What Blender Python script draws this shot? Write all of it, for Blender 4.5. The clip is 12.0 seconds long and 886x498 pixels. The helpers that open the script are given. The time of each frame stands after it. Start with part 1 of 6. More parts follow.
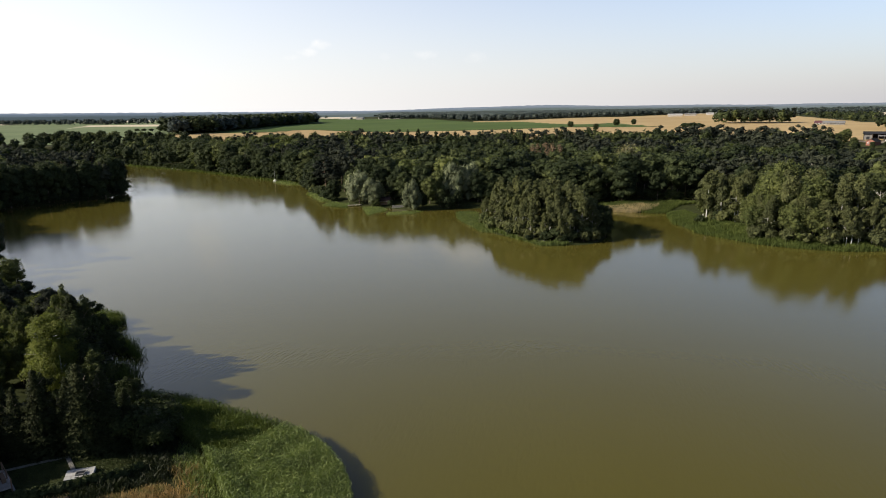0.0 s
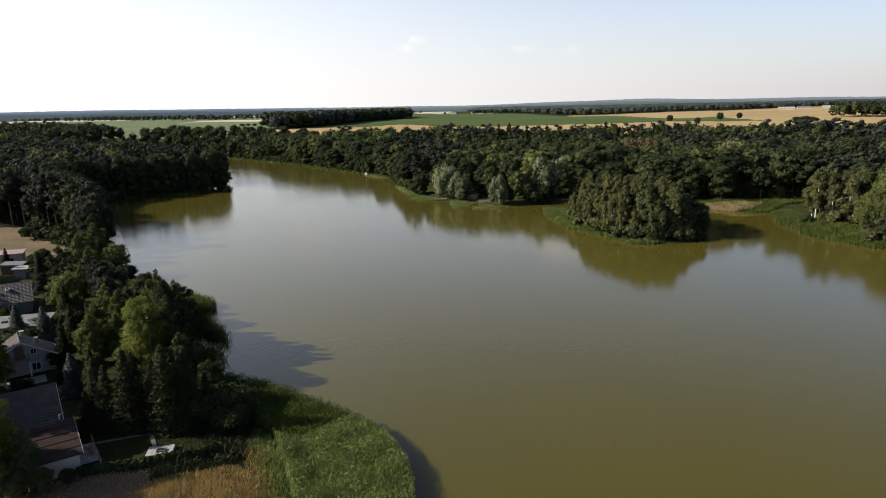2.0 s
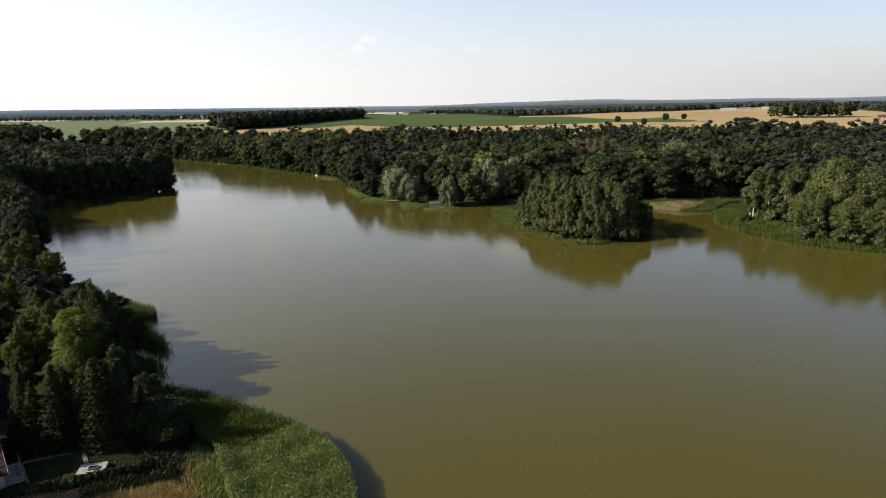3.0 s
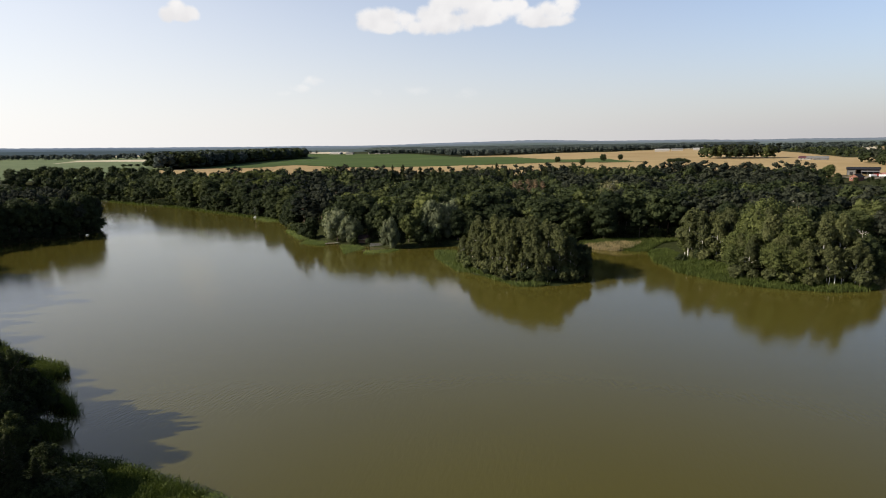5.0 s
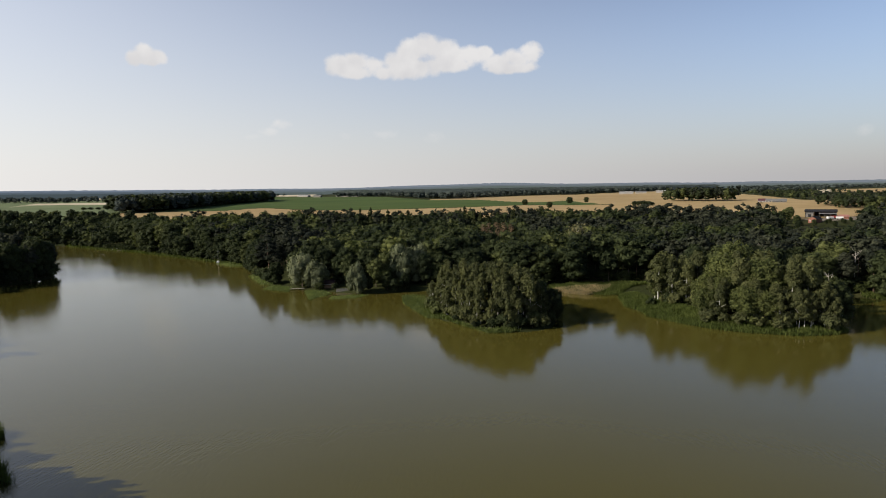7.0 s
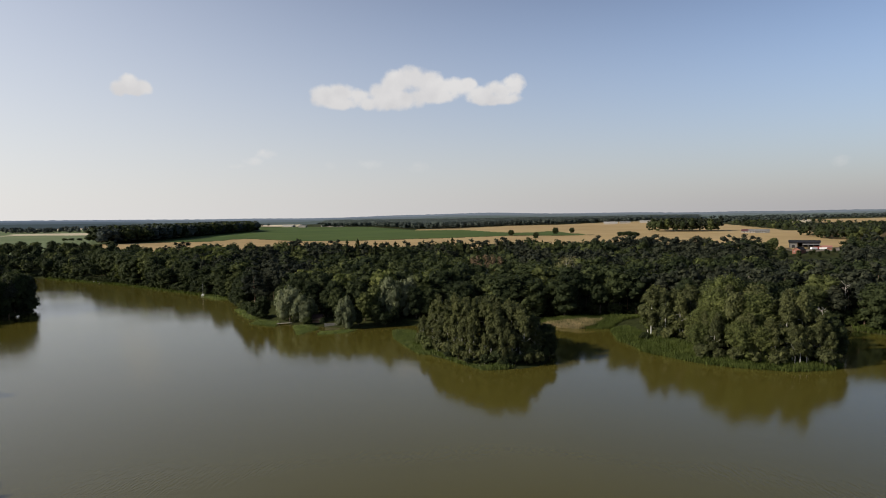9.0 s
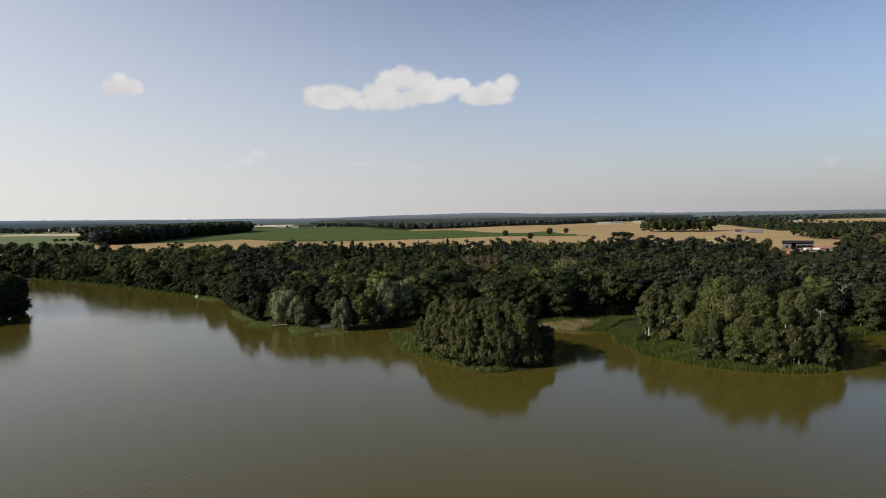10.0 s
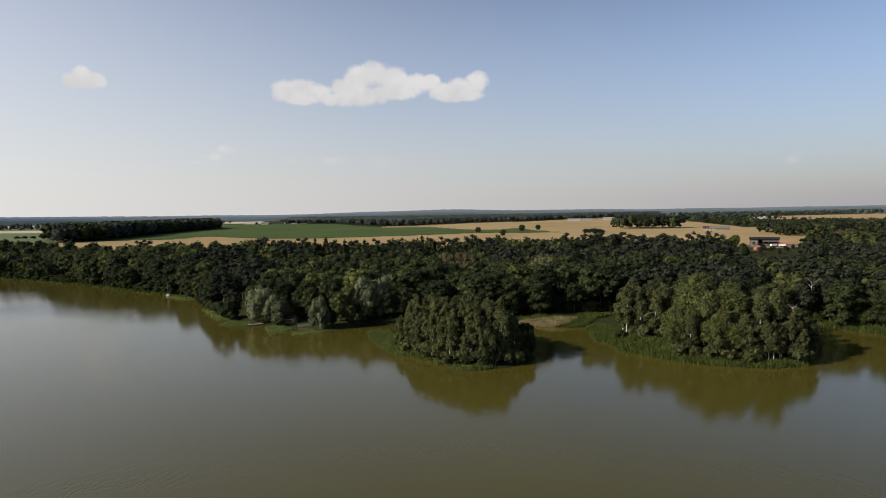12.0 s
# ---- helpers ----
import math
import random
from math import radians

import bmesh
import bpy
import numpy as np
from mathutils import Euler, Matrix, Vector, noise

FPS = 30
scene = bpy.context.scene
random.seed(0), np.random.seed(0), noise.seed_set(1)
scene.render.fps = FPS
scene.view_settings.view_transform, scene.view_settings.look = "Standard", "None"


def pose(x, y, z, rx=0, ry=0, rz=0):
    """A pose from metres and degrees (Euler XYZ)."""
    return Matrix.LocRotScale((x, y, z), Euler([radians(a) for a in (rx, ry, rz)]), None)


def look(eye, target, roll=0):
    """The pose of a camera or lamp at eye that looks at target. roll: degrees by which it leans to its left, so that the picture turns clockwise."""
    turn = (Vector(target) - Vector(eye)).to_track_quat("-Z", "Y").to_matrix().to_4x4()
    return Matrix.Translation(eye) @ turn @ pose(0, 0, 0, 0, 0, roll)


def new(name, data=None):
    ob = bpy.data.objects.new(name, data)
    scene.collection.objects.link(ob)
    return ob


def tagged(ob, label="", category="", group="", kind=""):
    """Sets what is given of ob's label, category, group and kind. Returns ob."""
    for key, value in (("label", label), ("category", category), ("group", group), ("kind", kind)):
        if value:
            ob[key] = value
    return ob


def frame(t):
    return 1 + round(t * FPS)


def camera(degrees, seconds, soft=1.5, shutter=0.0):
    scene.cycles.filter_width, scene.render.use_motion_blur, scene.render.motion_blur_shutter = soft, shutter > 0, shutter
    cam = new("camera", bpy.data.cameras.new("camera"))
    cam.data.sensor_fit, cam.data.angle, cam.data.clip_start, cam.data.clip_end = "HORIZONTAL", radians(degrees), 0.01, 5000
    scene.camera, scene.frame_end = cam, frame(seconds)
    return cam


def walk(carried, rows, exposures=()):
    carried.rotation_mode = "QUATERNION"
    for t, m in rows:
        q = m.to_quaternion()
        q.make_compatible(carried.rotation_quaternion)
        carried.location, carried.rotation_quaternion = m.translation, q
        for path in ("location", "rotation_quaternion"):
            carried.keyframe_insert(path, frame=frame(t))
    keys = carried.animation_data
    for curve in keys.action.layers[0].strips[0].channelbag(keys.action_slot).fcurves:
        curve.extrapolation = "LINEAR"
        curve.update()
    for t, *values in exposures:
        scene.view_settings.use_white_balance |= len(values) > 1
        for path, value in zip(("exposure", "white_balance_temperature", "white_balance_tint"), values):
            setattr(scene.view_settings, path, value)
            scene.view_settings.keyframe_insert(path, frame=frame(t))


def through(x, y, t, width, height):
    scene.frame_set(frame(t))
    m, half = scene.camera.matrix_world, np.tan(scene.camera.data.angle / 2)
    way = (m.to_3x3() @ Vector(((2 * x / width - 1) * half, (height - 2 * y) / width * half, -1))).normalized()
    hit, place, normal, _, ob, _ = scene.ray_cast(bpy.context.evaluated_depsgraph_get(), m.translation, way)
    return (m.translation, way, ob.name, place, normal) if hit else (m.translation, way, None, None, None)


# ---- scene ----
cam = camera(68.3, 12.0, soft=1.0)
PATH = [
    (0, (-1.387, -7.682, 39.416), (-1.577, -5.734, 39.003), -0.9),
    (0.5, (-1.013, -6.844, 39.105), (-1.367, -4.919, 38.694), -1.0),
    (1, (-0.798, -6.265, 38.902), (-1.273, -4.366, 38.492), -1.1),
    (1.5, (-0.247, -5.92, 38.81), (-0.756, -4.031, 38.394), -1.1),
    (2, (0.498, -5.637, 38.976), (0.035, -3.738, 38.553), -1.2),
    (2.5, (1.144, -5.34, 39.185), (0.756, -3.425, 38.759), -1.1),
    (3, (1.948, -4.959, 39.502), (1.62, -3.033, 39.077), -1.1),
    (5, (3.259, -1.287, 40.254), (3.094, 0.681, 39.942), -0.9),
    (5.5, (3.397, -0.111, 40.363), (3.262, 1.865, 40.084), -0.9),
    (6, (3.441, 1.161, 40.462), (3.331, 3.142, 40.214), -0.9),
    (6.5, (3.373, 2.239, 40.5), (3.286, 4.226, 40.283), -0.9),
    (7, (3.062, 3.355, 40.615), (2.994, 5.345, 40.429), -0.9),
    (9, (0.847, 5.941, 42.042), (0.827, 7.939, 41.945), -0.9),
    (9.5, (0.217, 6.577, 42.27), (0.207, 8.574, 42.175), -0.9),
    (10, (-0.592, 7.093, 42.462), (-0.591, 9.091, 42.365), -0.9),
    (10.5, (-1.463, 7.474, 42.608), (-1.445, 9.472, 42.507), -0.9),
    (11, (-2.283, 7.772, 42.66), (-2.243, 9.769, 42.556), -0.9),
    (11.5, (-2.921, 7.866, 42.712), (-2.855, 9.862, 42.605), -1.0),
    (12, (-3.567, 7.878, 42.893), (-3.476, 9.873, 42.784), -0.9),
]
walk(cam, [(t, look(eye, target, roll)) for t, eye, target, roll in PATH],
     exposures=[(0, 0.64), (3, 0.63), (5, 0.43), (6, 0.29), (7, 0.2), (9, 0.1), (12, 0.1)])

# ---------------------------------------------------------------- world, sun
SUN_AZ, SUN_EL = 106.0, 28.5          # degrees: turned from +Y towards -X; height
world = bpy.data.worlds.new("world")
scene.world = world
world.use_nodes = True
wt = world.node_tree
wt.nodes.clear()


def wmath(op, a, b=None, c=None):
    nd = wt.nodes.new("ShaderNodeMath")
    nd.operation = op
    for i, v in enumerate((a, b, c)):
        if v is None:
            continue
        if isinstance(v, (int, float)):
            nd.inputs[i].default_value = v
        else:
            wt.links.new(v, nd.inputs[i])
    return nd.outputs[0]


def sky_world():
    sky = wt.nodes.new("ShaderNodeTexSky")
    sky.sky_type = "NISHITA"
    sky.sun_disc = False
    sky.sun_elevation = radians(SUN_EL)
    sky.sun_rotation = radians(-SUN_AZ)
    sky.altitude, sky.air_density, sky.dust_density, sky.ozone_density = 60, 1.0, 1.2, 1.6
    co = wt.nodes.new("ShaderNodeTexCoord")
    sep = wt.nodes.new("ShaderNodeSeparateXYZ")
    wt.links.new(co.outputs["Generated"], sep.inputs[0])
    az = wmath("MULTIPLY", wmath("ARCTAN2", sep.outputs[0], sep.outputs[1]), 57.29578)
    el = wmath("MULTIPLY", wmath("ARCSINE", sep.outputs[2]), 57.29578)
    noise_n = wt.nodes.new("ShaderNodeTexNoise")
    noise_n.inputs["Scale"].default_value = 34
    noise_n.inputs["Detail"].default_value = 8
    noise_n.inputs["Roughness"].default_value = 0.62
    wt.links.new(co.outputs["Generated"], noise_n.inputs["Vector"])
    wob = wmath("SUBTRACT", noise_n.outputs["Fac"], 0.5)
    # small summer clouds: azimuth, height, half width, half height, density
    cumulus = [(-10.57, 10.37, 1.19, 0.95, 1.0), (-9.13, 10.67, 1.29, 0.86, 1.0), (-7.69, 10.41, 0.96, 0.67, 1.0), (-9.53, 9.83, 2.01, 0.57, 1.0), (-5.76, 10.42, 1.06, 1.25, 1.0), (-4.57, 11.35, 1.25, 1.29, 1.0), (-3.09, 11.81, 1.44, 1.15, 1.0), (-1.49, 11.38, 1.54, 1.11, 1.0), (0.23, 11.12, 1.73, 0.87, 1.0), (1.8, 11.28, 0.87, 0.67, 1.0), (-4.2, 10.13, 2.51, 0.87, 1.0), (-1.26, 10.49, 2.41, 0.77, 1.0), (-6.84, 9.76, 0.96, 0.58, 1.0), (2.96, 10.41, 1.45, 0.77, 1.0), (4.43, 10.7, 1.54, 0.86, 1.0), (5.8, 11.26, 1.0, 0.86, 1.0), (4.13, 10.0, 2.12, 0.53, 1.0), (-25.78, 10.82, 0.83, 0.83, 0.9), (-26.47, 10.39, 0.78, 0.65, 0.9), (-24.99, 10.49, 0.88, 0.66, 0.9), (-25.64, 10.24, 1.4, 0.39, 0.9)]
    wisps = [(-15.46, 5.49, 0.95, 0.43, 0.64), (-16.57, 4.92, 1.04, 0.38, 0.59), (-17.94, 4.54, 1.03, 0.28, 0.43), (-9.9, 4.51, 0.97, 0.53, 0.43), (-6.85, 4.74, 1.37, 0.44, 0.41), (-2.44, 4.36, 1.18, 0.54, 0.46), (30.73, 3.76, 0.84, 0.46, 0.33), (36.0, 16.5, 1.2, 0.8, 0.54)]
    fine_n = wt.nodes.new("ShaderNodeTexNoise")
    fine_n.inputs["Scale"].default_value, fine_n.inputs["Detail"].default_value = 75, 6
    wt.links.new(co.outputs["Generated"], fine_n.inputs["Vector"])
    ragged = wmath("ADD", wmath("MULTIPLY", wob, 1.5), wmath("MULTIPLY", wmath("SUBTRACT", fine_n.outputs["Fac"], 0.5), 1.1))

    def puff(a, e, w, h):
        u = wmath("DIVIDE", wmath("SUBTRACT", az, a), w)
        v = wmath("DIVIDE", wmath("SUBTRACT", el, e), h)
        return wmath("SUBTRACT", 1.0, wmath("ADD", wmath("MULTIPLY", u, u), wmath("MULTIPLY", v, v)))

    def veil(q, full, d):
        nd = wt.nodes.new("ShaderNodeMapRange")
        nd.interpolation_type = "SMOOTHSTEP"
        nd.inputs["From Min"].default_value, nd.inputs["From Max"].default_value = 0.0, full
        nd.inputs["To Max"].default_value = d
        wt.links.new(q, nd.inputs["Value"])
        return nd.outputs[0]

    heap = None
    for a, e, w, h, d in cumulus:
        q = puff(a, e, w * 0.98, h * 0.96)
        heap = q if heap is None else wmath("SMOOTH_MAX", heap, q, 0.9)
    total = veil(wmath("ADD", wmath("ADD", heap, 0.32), ragged), 1.0, 1.0)
    for a, e, w, h, d in wisps:
        total = wmath("MAXIMUM", total, veil(wmath("ADD", puff(a, e, w, h), wmath("MULTIPLY", wob, 5.0)), 2.4, d))
    soft_n = wt.nodes.new("ShaderNodeTexNoise")
    soft_n.inputs["Scale"].default_value, soft_n.inputs["Detail"].default_value = 26, 5
    wt.links.new(co.outputs["Generated"], soft_n.inputs["Vector"])
    # haze towards the horizon
    sun_side = wmath("MAXIMUM", wmath("MINIMUM", wmath("ADD", 0.45, wmath("MULTIPLY", sep.outputs[0], -0.75)), 1.0), 0.0)
    thin = wmath("MAXIMUM", wmath("SUBTRACT", 1.3, wmath("MULTIPLY", sun_side, 1.0)), 0.42)
    hz = wmath("POWER", 2.718, wmath("MULTIPLY", wmath("MULTIPLY", wmath("MAXIMUM", el, 0.0), thin), -1 / 11.0))
    mixh = wt.nodes.new("ShaderNodeMix")
    mixh.data_type = "RGBA"
    wt.links.new(wmath("MULTIPLY", wmath("MULTIPLY", hz, 0.9), 1.0), mixh.inputs[0])
    tint = wt.nodes.new("ShaderNodeMix")
    tint.data_type, tint.blend_type = "RGBA", "MULTIPLY"
    tint.inputs[0].default_value = 1.0
    wt.links.new(sky.outputs[0], tint.inputs[6])
    deep = wt.nodes.new("ShaderNodeMapRange")
    deep.interpolation_type = "SMOOTHSTEP"
    deep.inputs["From Min"].default_value, deep.inputs["From Max"].default_value = 10.0, 36.0
    wt.links.new(el, deep.inputs["Value"])
    zen = wt.nodes.new("ShaderNodeMix")
    zen.data_type = "RGBA"
    zen.inputs[6].default_value, zen.inputs[7].default_value = SKY_TINT, ZENITH_TINT
    wt.links.new(wmath("MULTIPLY", deep.outputs[0], wmath("MINIMUM", wmath("SUBTRACT", 1.4, wmath("MULTIPLY", sun_side, 1.25)), 1.0)), zen.inputs[0])
    wt.links.new(zen.outputs[2], tint.inputs[7])
    wt.links.new(tint.outputs[2], mixh.inputs[6])
    glow = wt.nodes.new("ShaderNodeMix")
    glow.data_type = "RGBA"
    glow.inputs[6].default_value = HAZE_AWAY
    glow.inputs[7].default_value = HAZE_SUN
    wt.links.new(sun_side, glow.inputs[0])
    wt.links.new(glow.outputs[2], mixh.inputs[7])
    mixc = wt.nodes.new("ShaderNodeMix")
    mixc.data_type = "RGBA"
    wt.links.new(wmath("MULTIPLY", total, 0.88), mixc.inputs[0])
    wt.links.new(mixh.outputs[2], mixc.inputs[6])
    body = wt.nodes.new("ShaderNodeMix")
    body.data_type = "RGBA"
    body.inputs[6].default_value, body.inputs[7].default_value = CLOUD_GREY, CLOUD
    puffy = wt.nodes.new("ShaderNodeMapRange")
    puffy.inputs["From Min"].default_value, puffy.inputs["From Max"].default_value = 0.36, 0.6
    wt.links.new(soft_n.outputs["Fac"], puffy.inputs["Value"])
    crest = wt.nodes.new("ShaderNodeMapRange")
    crest.inputs["From Min"].default_value, crest.inputs["From Max"].default_value = 9.3, 11.6
    wt.links.new(el, crest.inputs["Value"])
    wt.links.new(wmath("ADD", wmath("MULTIPLY", puffy.outputs[0], 0.5), wmath("MULTIPLY", wmath("MAXIMUM", crest.outputs[0], wmath("LESS_THAN", el, 8.0)), 0.6)), body.inputs[0])
    wt.links.new(body.outputs[2], mixc.inputs[7])
    bg = wt.nodes.new("ShaderNodeBackground")
    bg.inputs[1].default_value = SKY_STRENGTH
    out = wt.nodes.new("ShaderNodeOutputWorld")
    wt.links.new(mixc.outputs[2], bg.inputs[0])
    wt.links.new(bg.outputs[0], out.inputs[0])


SKY_STRENGTH = 0.076
SKY_TINT, ZENITH_TINT = (1.5, 1.52, 1.7, 1), (0.25, 0.3, 0.44, 1)
HAZE_SUN, HAZE_AWAY = (10.6, 10.4, 10.25, 1), (4.9, 4.75, 4.95, 1)
CLOUD, CLOUD_GREY = (9.7, 9.4, 9.15, 1), (7.7, 7.5, 7.5, 1)
sky_world()
lamp = bpy.data.lights.new("sun", "SUN")
lamp.energy, lamp.angle, lamp.color = 5.0, radians(0.55), (1.0, 0.9, 0.75)
sun = new("sun", lamp)
a_, e_ = radians(SUN_AZ), radians(SUN_EL)
sun_dir = Vector((-math.sin(a_) * math.cos(e_), math.cos(a_) * math.cos(e_), math.sin(e_)))
sun.matrix_world = look(sun_dir * 300, (0, 0, 0))


# ---------------------------------------------------------------- materials
def material(name, rough=0.8, metal=0.0):
    m = bpy.data.materials.new(name)
    m.use_nodes = True
    nt = m.node_tree
    b = nt.nodes["Principled BSDF"]
    b.inputs["Roughness"].default_value = rough
    b.inputs["Metallic"].default_value = metal
    return m, nt, b


def tex_noise(nt, scale, detail=4, coords="Object", stretch=None, turn=0):
    co = nt.nodes.new("ShaderNodeTexCoord")
    src = co.outputs[coords]
    if stretch:
        mp = nt.nodes.new("ShaderNodeMapping")
        mp.vector_type = "TEXTURE"
        mp.inputs["Scale"].default_value = tuple(1 / s for s in stretch)
        mp.inputs["Rotation"].default_value = (0, 0, radians(turn))
        nt.links.new(src, mp.inputs[0])
        src = mp.outputs[0]
    n = nt.nodes.new("ShaderNodeTexNoise")
    n.inputs["Scale"].default_value = scale
    n.inputs["Detail"].default_value = detail
    nt.links.new(src, n.inputs["Vector"])
    return n.outputs["Fac"]


def ramp(nt, fac, stops):
    r = nt.nodes.new("ShaderNodeValToRGB")
    while len(r.color_ramp.elements) < len(stops):
        r.color_ramp.elements.new(0.5)
    for el, (p, c) in zip(r.color_ramp.elements, stops):
        el.position, el.color = p, (*c, 1)
    nt.links.new(fac, r.inputs[0])
    return r.outputs[0]


def mix(nt, fac, a, b, how="MIX"):
    m = nt.nodes.new("ShaderNodeMix")
    m.data_type, m.blend_type = "RGBA", how
    for i, v in ((0, fac), (6, a), (7, b)):
        if isinstance(v, (int, float)):
            m.inputs[i].default_value = v
        elif isinstance(v, tuple):
            m.inputs[i].default_value = (*v, 1) if len(v) == 3 else v
        else:
            nt.links.new(v, m.inputs[i])
    return m.outputs[2]


def bump(nt, b, height, strength=0.3, distance=0.05):
    n = nt.nodes.new("ShaderNodeBump")
    n.inputs["Strength"].default_value, n.inputs["Distance"].default_value = strength, distance
    nt.links.new(height, n.inputs["Height"])
    nt.links.new(n.outputs[0], b.inputs["Normal"])


def plain(name, c1, c2, scale=3.0, rough=0.8, metal=0.0, bump_s=0.2, coords="Object", stretch=None):
    """A surface whose colour wanders between two tones at two scales."""
    m, nt, b = material(name, rough, metal)
    big = tex_noise(nt, scale, 3, coords, stretch)
    fine = tex_noise(nt, scale * 9, 4, coords, stretch)
    c = mix(nt, fine, ramp(nt, big, [(0.3, c1), (0.7, c2)]), tuple(v * 0.75 for v in c1))
    c = mix(nt, 0.35, ramp(nt, big, [(0.3, c1), (0.7, c2)]), c)
    nt.links.new(c, b.inputs["Base Color"])
    if bump_s:
        bump(nt, b, fine, bump_s)
    return m


def foliage(name, dark, light, warm=None, through=0.22, gloss=0.2, relief=1.5):
    """Leaves: tone by tree, by leaf and by clump; a little light passes through."""
    m, nt, b = material(name, 0.62)
    b.inputs["Specular IOR Level"].default_value = gloss
    info = nt.nodes.new("ShaderNodeObjectInfo")
    at = nt.nodes.new("ShaderNodeAttribute")
    at.attribute_name = "tone"
    geo = nt.nodes.new("ShaderNodeNewGeometry")
    add = nt.nodes.new("ShaderNodeMath")
    nt.links.new(info.outputs["Random"], add.inputs[0])
    nt.links.new(at.outputs["Fac"], add.inputs[1])
    frac = nt.nodes.new("ShaderNodeMath")
    frac.operation = "FRACT"
    nt.links.new(add.outputs[0], frac.inputs[0])
    tree = mix(nt, frac.outputs[0], dark, light)
    if warm:
        pick = nt.nodes.new("ShaderNodeMapRange")
        pick.inputs["From Min"].default_value, pick.inputs["From Max"].default_value = 0.8, 1.0
        nt.links.new(frac.outputs[0], pick.inputs["Value"])
        tree = mix(nt, pick.outputs[0], tree, warm)
    big = tex_noise(nt, 0.35, 3)
    tree = mix(nt, 1.0, tree, ramp(nt, big, [(0.3, (0.72, 0.75, 0.7)), (0.7, (1.2, 1.18, 1.1))]), "MULTIPLY")
    leaf = ramp(nt, geo.outputs["Random Per Island"], [(0.0, (0.72, 0.74, 0.72)), (0.6, (1.0, 1.0, 1.0)), (1.0, (1.25, 1.22, 1.12))])
    col = mix(nt, 1.0, tree, leaf, "MULTIPLY")
    nt.links.new(col, b.inputs["Base Color"])
    if relief:
        bump(nt, b, tex_noise(nt, relief, 4), 1.0, 0.9 / relief)
    tr = nt.nodes.new("ShaderNodeBsdfTranslucent")
    nt.links.new(mix(nt, 1.0, col, (1.2, 1.3, 0.7), "MULTIPLY"), tr.inputs[0])
    ms = nt.nodes.new("ShaderNodeMixShader")
    ms.inputs[0].default_value = through
    nt.links.new(b.outputs[0], ms.inputs[1])
    nt.links.new(tr.outputs[0], ms.inputs[2])
    nt.links.new(ms.outputs[0], nt.nodes["Material Output"].inputs[0])
    return m


LEAF_OAK = foliage("leaf_broad", (0.024, 0.033, 0.0173), (0.056, 0.069, 0.0303), (0.095, 0.108, 0.042), 0.22, 0.06)
LEAF_BIRCH = foliage("leaf_birch", (0.07, 0.078, 0.037), (0.117, 0.124, 0.054), None, 0.24, 0.08)
LEAF_PINE = foliage("needle_pine", (0.024, 0.029, 0.0225), (0.044, 0.049, 0.0342), None, 0.06, 0.04)
LEAF_SPRUCE = foliage("needle_spruce", (0.02, 0.025, 0.011), (0.04, 0.046, 0.019), None, 0.08, 0.04)
LEAF_BLUE = foliage("needle_blue", (0.04, 0.056, 0.05), (0.06, 0.078, 0.068), None, 0.08)
LEAF_WILLOW = foliage("leaf_willow", (0.11, 0.125, 0.0745), (0.15, 0.165, 0.1018), None, 0.2, 0.1)
LEAF_BRIGHT = foliage("leaf_bright", (0.105, 0.12, 0.03), (0.155, 0.17, 0.043), None, 0.34, 0.06)
LEAF_LIME = foliage("leaf_lime", (0.078, 0.093, 0.035), (0.123, 0.136, 0.051), None, 0.28, 0.06)
LEAF_RED = foliage("leaf_withered", (0.14, 0.095, 0.06), (0.18, 0.125, 0.08), None, 0.1)
LEAF_YELLOW = foliage("leaf_yellowed", (0.14, 0.13, 0.065), (0.19, 0.17, 0.085), None, 0.1)
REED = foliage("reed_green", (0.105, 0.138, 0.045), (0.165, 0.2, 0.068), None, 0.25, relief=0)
# Dim and lit copies of the reed green; shade and sun put into colour.
REED_DIM = foliage("reed_shore_dim", (0.058, 0.078, 0.022), (0.086, 0.106, 0.031), None, 0.25, 0.06, relief=0)
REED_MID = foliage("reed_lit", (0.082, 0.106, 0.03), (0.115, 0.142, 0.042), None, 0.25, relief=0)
REED_TAN = foliage("reed_tan", (0.25, 0.2, 0.12), (0.34, 0.27, 0.16), None, 0.2, relief=0)
GRASS_DRY = foliage("grass_dry", (0.26, 0.17, 0.075), (0.37, 0.245, 0.11), (0.2, 0.19, 0.07), 0.2, relief=0)
# Leaf of the alder kind: bush green darkened to stand for deep shade.
LEAF_BUSH_SHADE = foliage("leaf_bush_shade", (0.026, 0.034, 0.013), (0.045, 0.056, 0.02), None, 0.14, 0.06)
# Tall grass is darkened in colour to stand for the shade over it.
GRASS_TALL_SHADE = foliage("grass_tall_shade", (0.017, 0.023, 0.008), (0.032, 0.038, 0.013), None, 0.15, relief=0)
# Leaf of the fir kind: blued and paled, with aerial haze in its colour.
LEAF_FAR_HAZED = foliage("leaf_far_hazed", (0.04, 0.052, 0.05), (0.068, 0.082, 0.078), None, 0.06, 0.05)
BARK = plain("bark", (0.075, 0.055, 0.04), (0.14, 0.11, 0.085), 2.0, 0.9)
BARK_BIRCH = plain("bark_birch", (0.42, 0.41, 0.38), (0.62, 0.6, 0.56), 1.2, 0.8, stretch=(1, 1, 4))
BARK_PINE = plain("bark_pine", (0.13, 0.085, 0.06), (0.2, 0.135, 0.095), 1.5, 0.9)
DEADWOOD = plain("dead_wood", (0.42, 0.38, 0.33), (0.6, 0.56, 0.5), 2.0, 0.9)


